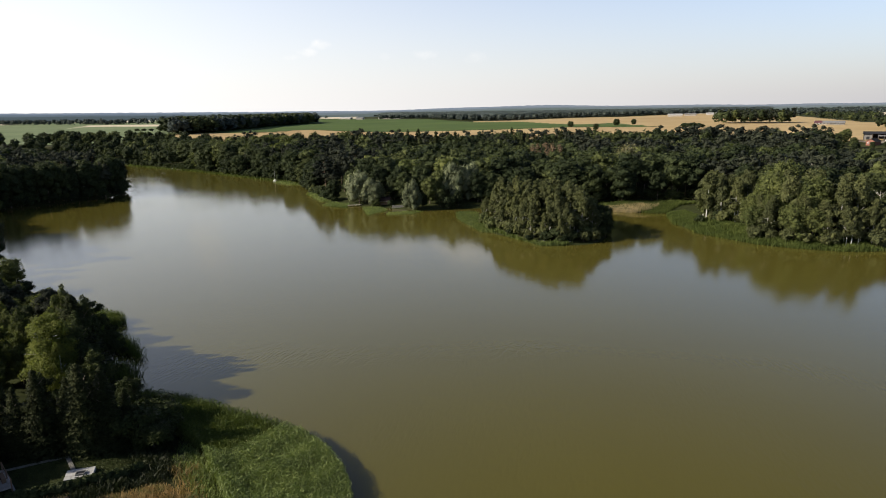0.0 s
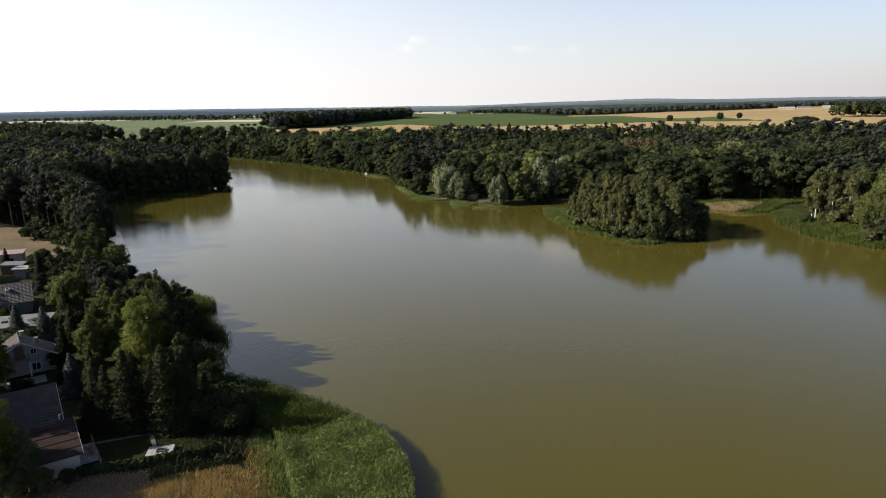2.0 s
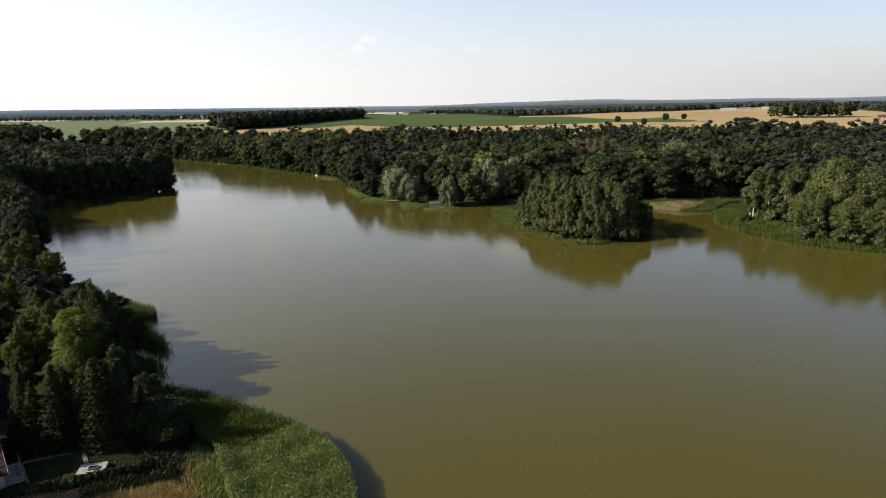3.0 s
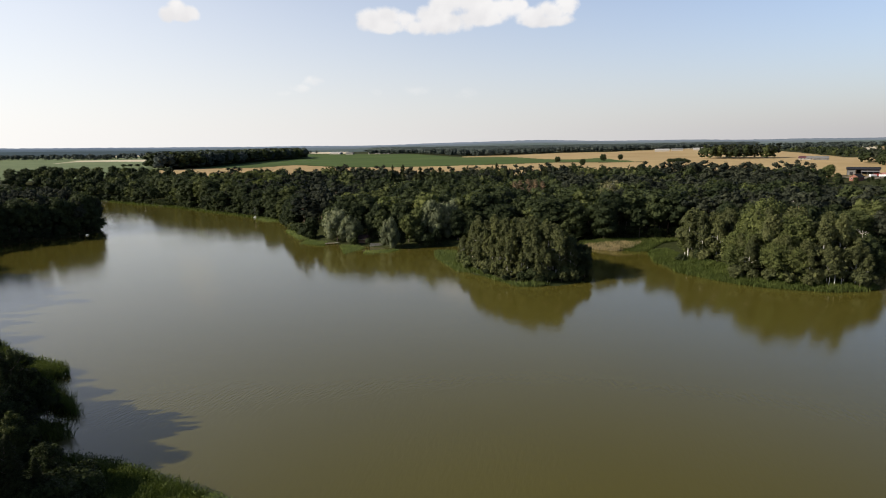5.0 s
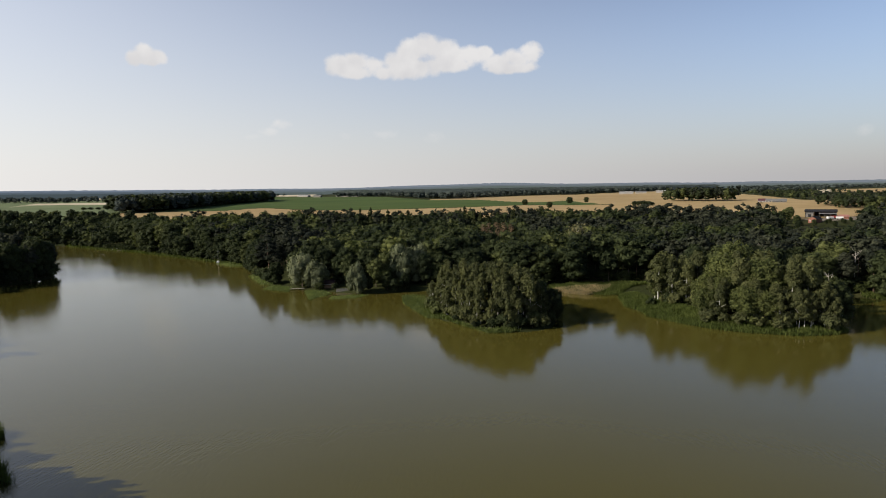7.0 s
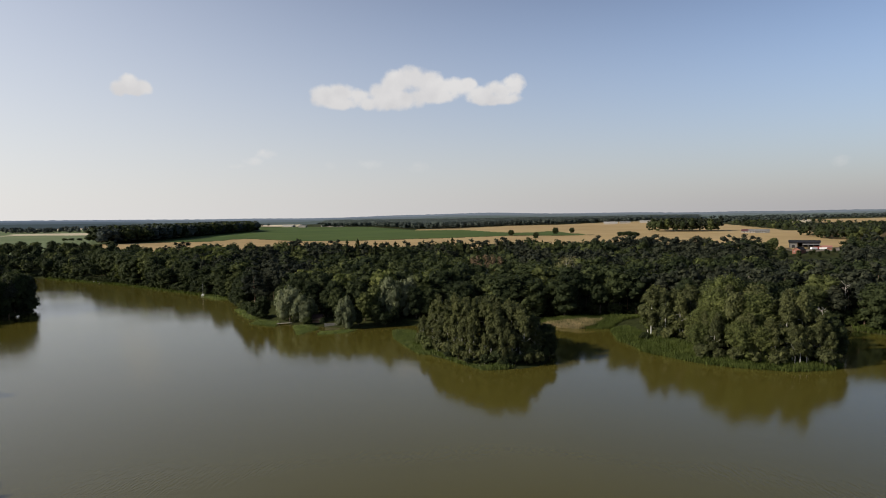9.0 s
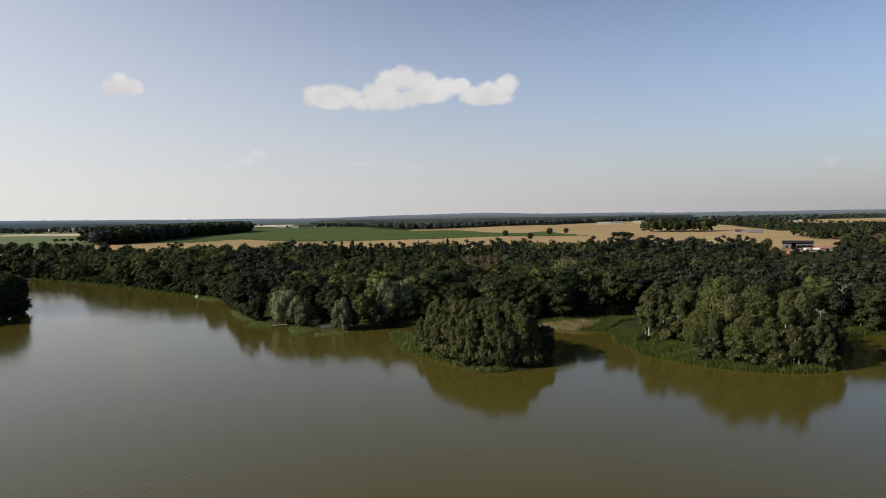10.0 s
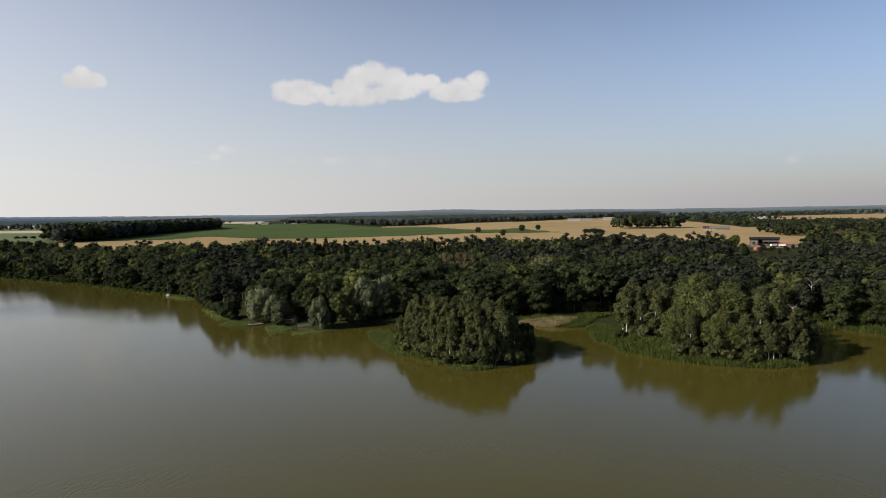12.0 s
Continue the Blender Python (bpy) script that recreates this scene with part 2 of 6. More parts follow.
def ground_material():
    m, nt, b = material("soil_and_grass", 0.95)
    b.inputs["Specular IOR Level"].default_value = 0.05
    a = tex_noise(nt, 0.02, 5)
    f = tex_noise(nt, 0.6, 5)
    c1 = ramp(nt, a, [(0.3, (0.022, 0.03, 0.011)), (0.55, (0.036, 0.043, 0.016)), (0.75, (0.06, 0.055, 0.025))])
    c = mix(nt, 1.0, c1, ramp(nt, f, [(0.25, (0.55, 0.55, 0.5)), (0.75, (1.3, 1.25, 1.2))]), "MULTIPLY")
    nt.links.new(c, b.inputs["Base Color"])
    bump(nt, b, f, 0.6, 0.3)
    return m


def water_material():
    m, nt, b = material("lake_water", 0.08)
    b.inputs["IOR"].default_value = 1.33
    a = tex_noise(nt, 0.012, 3)
    nt.links.new(ramp(nt, a, [(0.3, WATER_A), (0.7, WATER_B)]), b.inputs["Base Color"])
    w1 = tex_noise(nt, 1.3, 4, "Object", (1.6, 0.42, 1), -7)
    w2 = tex_noise(nt, 0.16, 2, "Object", (0.6, 1.0, 1))
    patch = tex_noise(nt, 0.02, 2)
    mx = nt.nodes.new("ShaderNodeMath")
    mx.operation = "MULTIPLY_ADD"
    nt.links.new(w2, mx.inputs[0])
    mx.inputs[1].default_value = 0.5
    nt.links.new(w1, mx.inputs[2])
    n = nt.nodes.new("ShaderNodeBump")
    n.inputs["Distance"].default_value = 0.1
    nt.links.new(ramp(nt, patch, [(0.35, (0.14,) * 3), (0.65, (0.36,) * 3)]), n.inputs["Strength"])
    nt.links.new(mx.outputs[0], n.inputs["Height"])
    nt.links.new(n.outputs[0], b.inputs["Normal"])
    return m


WATER_A, WATER_B = (0.0665, 0.0585, 0.0112), (0.0775, 0.068, 0.0132)
SOIL = ground_material()
WATER = water_material()


def crop(name, c1, c2):
    """A field: broad patches and fine grain."""
    m, nt, b = material(name, 0.95)
    b.inputs["Specular IOR Level"].default_value = 0.04
    a = tex_noise(nt, 0.006, 4)
    f = tex_noise(nt, 0.08, 6, "Object", (0.25, 1, 1))
    c = mix(nt, 1.0, ramp(nt, a, [(0.3, c1), (0.7, c2)]), ramp(nt, f, [(0.2, (0.8, 0.8, 0.8)), (0.8, (1.15, 1.13, 1.1))]), "MULTIPLY")
    nt.links.new(c, b.inputs["Base Color"])
    bump(nt, b, f, 0.4, 0.3)
    return m


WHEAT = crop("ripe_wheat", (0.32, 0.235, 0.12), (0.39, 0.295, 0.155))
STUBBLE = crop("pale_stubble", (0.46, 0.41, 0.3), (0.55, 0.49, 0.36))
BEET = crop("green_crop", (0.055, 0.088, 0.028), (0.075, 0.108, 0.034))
# Pasture green is paled; distance haze is put into the colour.
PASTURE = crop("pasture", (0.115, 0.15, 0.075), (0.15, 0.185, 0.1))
HAY = plain("dry_meadow", (0.14, 0.092, 0.04), (0.05, 0.046, 0.02), 0.13, 0.95, stretch=(0.4, 1, 1))


# ---------------------------------------------------------------- building helpers
def from_arrays(name, verts, faces, mat, tone=None, smooth=False):
    """A mesh from arrays: verts (n,3); faces: a list of int arrays (k,3) or (k,4)."""
    me = bpy.data.meshes.new(name)
    verts = np.asarray(verts, np.float32)
    faces = [np.asarray(f, np.int32) for f in faces if len(f)]
    loops = np.concatenate([f.ravel() for f in faces])
    sizes = np.concatenate([np.full(len(f), f.shape[1], np.int32) for f in faces])
    me.vertices.add(len(verts))
    me.vertices.foreach_set("co", verts.ravel())
    me.loops.add(len(loops))
    me.loops.foreach_set("vertex_index", loops)
    me.polygons.add(len(sizes))
    me.polygons.foreach_set("loop_start", np.concatenate([[0], np.cumsum(sizes)[:-1]]).astype(np.int32))
    if smooth:
        me.polygons.foreach_set("use_smooth", np.ones(len(sizes), bool))
    me.update(calc_edges=True)
    if tone is not None:
        me.attributes.new("tone", "FLOAT", "POINT").data.foreach_set("value", np.asarray(tone, np.float32))
    me.materials.append(mat)
    return me


def part(name, data, mat, parent=None, label=""):
    """Links a bmesh or a mesh as one object under a thing or a part."""
    if isinstance(data, bmesh.types.BMesh):
        me = bpy.data.meshes.new(name)
        data.to_mesh(me)
        data.free()
        me.materials.append(mat)
        data = me
    ob = new(name, data)
    ob.parent = parent
    if label:
        tagged(ob, label)
    return ob


def inside(poly, x, y):
    """Whether points lie in a polygon (arrays)."""
    x, y = np.asarray(x, float), np.asarray(y, float)
    hit = np.zeros(x.shape, bool)
    for (x0, y0), (x1, y1) in zip(poly, poly[1:] + poly[:1]):
        if y0 == y1:
            continue
        c = (y0 > y) != (y1 > y)
        hit ^= c & (x < (x1 - x0) * (y - y0) / (y1 - y0) + x0)
    return hit


def edge_distance(poly, x, y):
    best = np.full(np.shape(x), 1e9)
    for (x0, y0), (x1, y1) in zip(poly, poly[1:] + poly[:1]):
        dx, dy = x1 - x0, y1 - y0
        k = np.clip(((x - x0) * dx + (y - y0) * dy) / (dx * dx + dy * dy), 0, 1)
        best = np.minimum(best, np.hypot(x - x0 - k * dx, y - y0 - k * dy))
    return best


def scatter(poly, step, seed, jitter=0.42):
    """Uneven points that fill a polygon."""
    rng = np.random.default_rng(seed)
    xs, ys = zip(*poly)
    gx, gy = np.meshgrid(np.arange(min(xs), max(xs), step), np.arange(min(ys), max(ys), step * 0.87))
    gx = gx + (np.arange(gx.shape[0]) % 2)[:, None] * step / 2
    gx, gy = gx.ravel() + rng.uniform(-jitter, jitter, gx.size) * step, gy.ravel() + rng.uniform(-jitter, jitter, gy.size) * step
    ok = inside(poly, gx, gy)
    return np.c_[gx[ok], gy[ok]]


# ---------------------------------------------------------------- the lie of the land
SHORE_EAST = [(-14, 40), (-8, 15), (0, -20), (30, -60), (120, -80), (220, -40), (260, 60), (240, 150), (200, 195), (154, 218),
              (147, 226), (141, 234), (128, 238), (119, 230), (113, 205), (109, 184), (103, 178), (91, 177), (78, 182), (71, 187),
              (65, 195), (60, 205), (58, 216), (57, 226), (59, 238), (60, 246), (54, 246), (47, 247), (42, 251)]
SHORE_NORTH = [(36, 257), (20, 264), (0, 264), (-12, 259), (-23, 256), (-35, 252), (-52, 260), (-62, 264), (-69, 270), (-78, 277),
               (-87, 293), (-102, 319), (-117, 354), (-133, 370), (-157, 390), (-185, 413), (-220, 443), (-252, 464), (-282, 484), (-307, 503),
               (-340, 515), (-380, 490), (-360, 440), (-300, 390)]
SHORE_WEST = [(-240, 345), (-207, 327), (-197, 314), (-198, 297), (-206, 282), (-215, 264), (-220, 242), (-221, 226), (-205, 205), (-172, 180),
              (-148, 160), (-129, 146), (-118, 134), (-102, 123), (-78, 104), (-70, 93), (-64, 83.5), (-59, 76), (-50, 70), (-41, 63.5),
              (-33, 56), (-27, 48)]
LAKE = SHORE_EAST + SHORE_NORTH + SHORE_WEST
ISLAND = [(-14, 226), (-9, 210), (-5, 202), (0, 196), (8, 187), (14, 184), (21, 184), (27, 188), (30, 197), (29, 210), (22, 223), (8, 232), (-6, 238), (-14, 238)]
PROFILE = ([0, 400, 560, 670, 870, 1400, 2500, 4500, 9000], [0, 0.5, 3.5, 11.0, 15.5, 18, 22, 30, 40])


def shore(x, y):
    """Signed distance to the water's edge, positive on land."""
    x, y = np.asarray(x, float), np.asarray(y, float)
    wet = inside(LAKE, x, y) & ~inside(ISLAND, x, y)
    d = np.minimum(edge_distance(LAKE, x, y), edge_distance(ISLAND, x, y))
    return np.where(wet, -d, d)


def ground_z(x, y):
    x, y = np.asarray(x, float), np.asarray(y, float)
    d = shore(x, y)
    hill = np.interp(np.hypot(x, y), *PROFILE) * np.clip(d / 60, 0, 1)
    roll = 0.25 * np.sin(x * 0.05 + 1) * np.cos(y * 0.043) * np.clip(d / 15, 0, 1)
    return np.where(d > 0, np.minimum(0.14 * d, 1.7) + hill + roll, np.maximum(0.22 * d, -1.8))


def gz(x, y):
    return float(ground_z(np.array([x]), np.array([y]))[0])


def grown(lo, hi, step, far_lo, far_hi, k=1.09):
    v = list(np.arange(lo, hi + step, step))
    s = step
    while v[-1] < far_hi:
        s *= k
        v.append(v[-1] + s)
    s = step
    while v[0] > far_lo:
        s *= k
        v.insert(0, v[0] - s)
    return np.array(v)


def sheet(xs, ys, zs):
    """Vertices and quads of a rectangular net."""
    ny, nx = zs.shape
    gx, gy = np.meshgrid(xs, ys)
    v = np.c_[gx.ravel(), gy.ravel(), zs.ravel()]
    i = np.arange(nx * ny).reshape(ny, nx)
    return v, np.c_[i[:-1, :-1].ravel(), i[:-1, 1:].ravel(), i[1:, 1:].ravel(), i[1:, :-1].ravel()]


def build_ground():
    xs, ys = grown(-330, 230, 3.4, -4900, 4900, 1.12), grown(20, 520, 3.4, -3000, 4950, 1.1)
    gx, gy = np.meshgrid(xs, ys)
    zs = ground_z(gx.ravel(), gy.ravel()).reshape(gx.shape)
    v, f = sheet(xs, ys, zs)
    tagged(part("ground", from_arrays("ground", v, [f], SOIL, smooth=True), SOIL), "grassy ground with worn and dry patches round the lake", "ground", kind="structure")
    v, f = sheet(np.linspace(-400, 280, 3), np.linspace(-100, 540, 3), np.zeros((3, 3)))
    tagged(part("water", from_arrays("water", v, [f], WATER), WATER), "murky olive-brown lake water with a light ripple", "lake", kind="structure")


build_ground()


def field(name, poly, mat, label, lift=0.5, dx=9.0, dy=6.0, category="field"):
    xs0, ys0 = zip(*poly)
    xs, ys = np.arange(min(xs0), max(xs0) + dx, dx), np.arange(min(ys0), max(ys0) + dy, dy)
    gx, gy = np.meshgrid(xs, ys)
    v, f = sheet(xs, ys, ground_z(gx.ravel(), gy.ravel()).reshape(gx.shape) + lift)
    c = v[f].mean(1)
    f = f[inside(poly, c[:, 0], c[:, 1])]
    used, inv = np.unique(f, return_inverse=True)
    me = from_arrays(name, v[used], [inv.reshape(-1, 4)], mat, smooth=True)
    return tagged(part(name, me, mat), label, category, kind="stuff")


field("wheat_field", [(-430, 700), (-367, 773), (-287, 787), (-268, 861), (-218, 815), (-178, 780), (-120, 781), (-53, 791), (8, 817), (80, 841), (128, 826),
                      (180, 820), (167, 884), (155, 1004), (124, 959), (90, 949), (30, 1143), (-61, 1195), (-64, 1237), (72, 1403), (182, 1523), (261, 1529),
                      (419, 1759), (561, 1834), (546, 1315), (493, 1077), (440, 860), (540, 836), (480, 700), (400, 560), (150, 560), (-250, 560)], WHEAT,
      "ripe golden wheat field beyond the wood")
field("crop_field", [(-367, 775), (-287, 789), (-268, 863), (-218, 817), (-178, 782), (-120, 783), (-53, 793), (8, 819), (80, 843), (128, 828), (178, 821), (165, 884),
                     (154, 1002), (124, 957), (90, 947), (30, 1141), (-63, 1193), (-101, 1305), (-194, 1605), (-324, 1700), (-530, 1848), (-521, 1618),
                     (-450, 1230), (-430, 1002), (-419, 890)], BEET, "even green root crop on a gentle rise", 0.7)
field("pasture", [(-729, 1029), (-798, 1195), (-633, 1167), (-375, 690), (-340, 620), (-560, 620)], PASTURE, "green pasture beyond the wood, paled in colour for haze")
field("pasture", [(-330, 600), (-420, 588), (-900, 520), (-1700, 900), (-2600, 1900), (-1200, 2400), (-650, 1950), (-560, 1300), (-390, 745)], PASTURE, "green pasture beyond the wood, paled in colour for haze", 0.3, 20.0, 20.0)
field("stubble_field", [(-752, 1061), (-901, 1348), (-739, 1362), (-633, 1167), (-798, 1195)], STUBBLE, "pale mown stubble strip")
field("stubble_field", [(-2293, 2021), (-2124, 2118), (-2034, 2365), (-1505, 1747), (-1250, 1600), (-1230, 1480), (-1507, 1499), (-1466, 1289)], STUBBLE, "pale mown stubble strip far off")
field("pasture", [(-1466, 1289), (-1507, 1499), (-1230, 1480), (-900, 1345), (-800, 1190), (-727, 1028), (-1074, 941), (-1400, 1000)], PASTURE, "green pasture beyond the wood, paled in colour for haze")
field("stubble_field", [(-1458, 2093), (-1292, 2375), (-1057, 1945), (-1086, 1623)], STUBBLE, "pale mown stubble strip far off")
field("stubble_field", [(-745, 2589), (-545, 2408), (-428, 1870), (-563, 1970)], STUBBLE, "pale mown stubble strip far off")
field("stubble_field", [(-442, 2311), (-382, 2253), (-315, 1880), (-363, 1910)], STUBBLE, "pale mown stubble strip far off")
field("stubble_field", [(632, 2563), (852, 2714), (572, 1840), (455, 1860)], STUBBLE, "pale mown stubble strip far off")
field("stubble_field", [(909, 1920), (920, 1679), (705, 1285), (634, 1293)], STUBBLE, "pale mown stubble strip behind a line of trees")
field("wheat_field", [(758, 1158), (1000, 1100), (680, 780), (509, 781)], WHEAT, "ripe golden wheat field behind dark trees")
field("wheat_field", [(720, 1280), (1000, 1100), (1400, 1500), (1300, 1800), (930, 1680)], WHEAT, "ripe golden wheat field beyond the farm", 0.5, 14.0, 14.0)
field("meadow", [(-240, 188), (-205, 180), (-172, 168), (-146, 154), (-138, 136), (-142, 126), (-170, 126), (-235, 150)], HAY, "mown dry yellow meadow before a pine wood", 0.12, 0.9, 0.9, "meadow")


# ---------------------------------------------------------------- trees
def ico(sub):
    bm = bmesh.new()
    bmesh.ops.create_icosphere(bm, subdivisions=sub, radius=1.0)
    v = np.array([p.co for p in bm.verts])
    f = np.array([[q.index for q in t.verts] for t in bm.faces])
    bm.free()
    return v, f


ICO = {1: ico(1), 2: ico(2)}


def rough_ball(sub, rng, amount=0.16):
    v, f = ICO[sub]
    return v * (1 + rng.uniform(-amount, amount, (len(v), 1))), f


def leaves(points, normals, size, rng, droop=0.0, spread=0.8, long=1.0):
    """One pointed clump of leaves for each point."""
    n = len(points)
    nrm = normals + rng.normal(0, spread, (n, 3))
    nrm[:, 2] += 0.25
    nrm /= np.linalg.norm(nrm, axis=1, keepdims=True) + 1e-9
    up = rng.normal(0, 1, (n, 3))
    up[:, 2] -= droop * 3
    a = up - (up * nrm).sum(1, keepdims=True) * nrm
    a /= np.linalg.norm(a, axis=1, keepdims=True) + 1e-9
    b = np.cross(nrm, a)
    s = size * rng.uniform(0.6, 1.35, (n, 1))
    k = rng.uniform(-0.25, 0.25, (n, 1))
    v = np.stack([points - a * s * long * 0.55 + b * s * 0.5, points - a * s * long * 0.55 - b * s * 0.5, points + a * s * long * 0.75 + b * s * k], 1).reshape(-1, 3)
    return v, np.arange(3 * n).reshape(n, 3)


def crown_arrays(lobes, count, size, rng, sub=2, droop=0.0, core=0.86, spread=0.72, long=1.0, skin=(0.76, 1.24)):
    """Leaf clumps over a heap of rough lobes (x, y, z, rx, ry, rz) with an uneven inner mass."""
    lobes = np.array(lobes, float)
    vs, f3, n0 = [], [], 0
    for l in lobes:
        v, f = rough_ball(sub, rng)
        vs.append(l[:3] + v * l[3:] * core)
        f3.append(f + n0)
        n0 += len(v)
    area = (lobes[:, 3] * lobes[:, 4] + lobes[:, 3] * lobes[:, 5] + lobes[:, 4] * lobes[:, 5])
    pick = rng.choice(len(lobes), int(count * 1.8), p=area / area.sum())
    d = rng.normal(0, 1, (len(pick), 3))
    d /= np.linalg.norm(d, axis=1, keepdims=True)
    d[:, 2] = np.where(d[:, 2] < -0.4, -d[:, 2], d[:, 2])
    p = lobes[pick, :3] + d * lobes[pick, 3:] * rng.uniform(*skin, (len(pick), 1))
    q = ((p[:, None] - lobes[None, :, :3]) / lobes[None, :, 3:])
    hid = ((q ** 2).sum(2) < 0.6).any(1)
    p, d = p[~hid][:count], d[~hid][:count]
    mid = lobes[:, :3].mean(0)
    out = p - mid
    out /= np.linalg.norm(out, axis=1, keepdims=True) + 1e-6
    if len(lobes) < 70:
        d = d * 0.85 + out * 0.3
        if droop > 0.5:
            d[:, 2] *= 0.3
        spread = spread * 0.75
    v, f = leaves(p, d, size, rng, droop, spread, long)
    vs.append(v)
    f3.append(f + n0)
    return np.concatenate(vs), np.concatenate(f3)


def tube(path, radii, sides=6):
    path = np.array(path, float)
    ang = np.arange(sides) * 2 * math.pi / sides
    vs = []
    for i, (p, r) in enumerate(zip(path, radii)):
        t = path[min(i + 1, len(path) - 1)] - path[max(i - 1, 0)]
        t = t / (np.linalg.norm(t) + 1e-9)
        a = np.cross(t, (0.3, 1, 0.2))
        a /= np.linalg.norm(a)
        b = np.cross(t, a)
        vs.append(p + r * (np.cos(ang)[:, None] * a + np.sin(ang)[:, None] * b))
    i = np.arange(sides)
    fs = [np.c_[k * sides + i, k * sides + (i + 1) % sides, (k + 1) * sides + (i + 1) % sides, (k + 1) * sides + i] for k in range(len(path) - 1)]
    return np.concatenate(vs), np.concatenate(fs)


def trunk_arrays(h, r, rng, top=0.8, limbs=5, reach=3.0, low=0.35, lean=0.03):
    """A tapered, slightly bent trunk with limbs."""
    k = 5
    bend = np.cumsum(rng.normal(0, lean * h / k, (k, 2)), axis=0)
    bend -= bend[0]
    zs = np.linspace(-0.4, h * top, k)
    path = np.c_[bend, zs]
    parts = [tube(path, np.linspace(r * 1.15, r * 0.3, k))]
    for i in range(limbs):
        z = h * rng.uniform(low, top * 0.92)
        j = np.interp(z, zs, path[:, 0]), np.interp(z, zs, path[:, 1])
        a = rng.uniform(0, 6.28)
        out = np.array([math.cos(a), math.sin(a), rng.uniform(0.3, 0.9)])
        s = np.array([*j, z])
        L = reach * rng.uniform(0.6, 1.1)
        parts.append(tube([s, s + out * L * 0.5, s + out * L * (0.9, 0.9, 1.1)], [r * 0.4, r * 0.25, r * 0.08], 4))
    vs, fs, n0 = [], [], 0
    for v, f in parts:
        vs.append(v)
        fs.append(f + n0)
        n0 += len(v)
    return np.concatenate(vs), np.concatenate(fs)


def lobes_in(h, w, rng, n, low, shape, size, tall=(0.7, 1.0), hollow=0.55):
    """Lobes strewn through a crown whose half width at height t (0 to 1) is shape(t)."""
    out = []
    for i in range(n):
        t = (i + rng.uniform(0, 1)) / n
        k = shape(t)
        a, r = rng.uniform(0, 6.283), w * 0.5 * k * rng.uniform(hollow, 0.92)
        s = w * rng.uniform(*size) * (0.6 + 0.5 * k)
        z = h * (low + (1 - low) * t)
        out.append((r * math.cos(a), r * math.sin(a), min(z, h - s * 0.6), s, s * rng.uniform(0.8, 1.2), s * rng.uniform(*tall)))
    return out


def lobes_broad(h, w, rng, n=12, low=-0.7):
    """A domed crown: billows set round an egg, down to the slope low."""
    zc = h * rng.uniform(0.54, 0.62)
    out = [(0, 0, zc, w * 0.36, w * 0.36, (h - zc) * 0.8)]
    for i in range(n):
        up = low + (0.96 - low) * (i + rng.uniform(0.2, 0.8)) / n
        a, k = i * 2.4 + rng.uniform(-0.5, 0.5), math.sqrt(1 - up * up)
        s = w * (rng.uniform(0.06, 0.15) if n > 30 else rng.uniform(0.13, 0.22))
        r = w * 0.34 * k * (rng.uniform(0.5, 1.5) if n > 30 else rng.uniform(0.8, 1.15))
        out.append((r * math.cos(a), r * math.sin(a), zc + up * (h - zc - s * 0.75 if up > 0 else zc * 0.85) * rng.uniform(0.85, 1.05), s, s * rng.uniform(0.8, 1.15), s * rng.uniform(0.75, 1.05)))
    return out


def lobes_clumped(h, w, rng, n=10, per=6):
    """An uneven crown of leafy boughs with gaps between them and a narrow top."""
    out = [(0, 0, h * 0.48, w * 0.17, w * 0.17, h * 0.3), (0, 0, h * 0.93, w * 0.07, w * 0.07, h * 0.07), (w * 0.06, -w * 0.05, h * 0.85, w * 0.1, w * 0.09, h * 0.07)]
    for i in range(n):
        t = (i + 0.5) / n
        k = math.sin(math.pi * (0.2 + 0.74 * t)) ** 0.75
        a = i * 2.4 + rng.uniform(-0.5, 0.5)
        r = w * 0.35 * k * rng.uniform(0.65, 1.2)
        c = np.array([r * math.cos(a), r * math.sin(a), h * (0.17 + 0.7 * t) * rng.uniform(0.95, 1.05)])
        size = w * 0.17 * (0.6 + 0.5 * k)
        for j in range(per):
            d = rng.normal(0, 1, 3)
            d *= size * 0.85 / np.linalg.norm(d)
            s = size * rng.uniform(0.36, 0.62)
            out.append((c[0] + d[0], c[1] + d[1], c[2] + d[2] * 0.7, s, s, s * rng.uniform(0.7, 0.95)))
    return out


def lobes_birch(h, w, rng, n=11):
    """A loose crown of hanging sprays over a bare lower trunk."""
    return lobes_in(h, w, rng, n, 0.25, lambda t: (1 - t) ** 0.5 * min(1, 0.55 + 1.7 * t), (0.085, 0.14) if n > 12 else (0.13, 0.2), (1.1, 1.9), 0.15)


def lobes_pine(h, w, rng, n=9):
    out = []
    for i in range(n):
        t = (i + 0.5) / n
        z = h * (0.48 + 0.5 * t)
        k = math.sin(math.pi * (0.22 + 0.7 * t)) ** 0.8
        a = i * 2.4 + rng.uniform(-0.5, 0.5)
        r = w * 0.36 * k
        s = w * rng.uniform(0.15, 0.28) * (0.55 + 0.5 * k)
        r *= rng.uniform(0.5, 1.3)
        out.append((r * math.cos(a), r * math.sin(a), z - s * 0.3, s, s * rng.uniform(0.7, 1.2), s * rng.uniform(0.6, 1.0)))
    return out


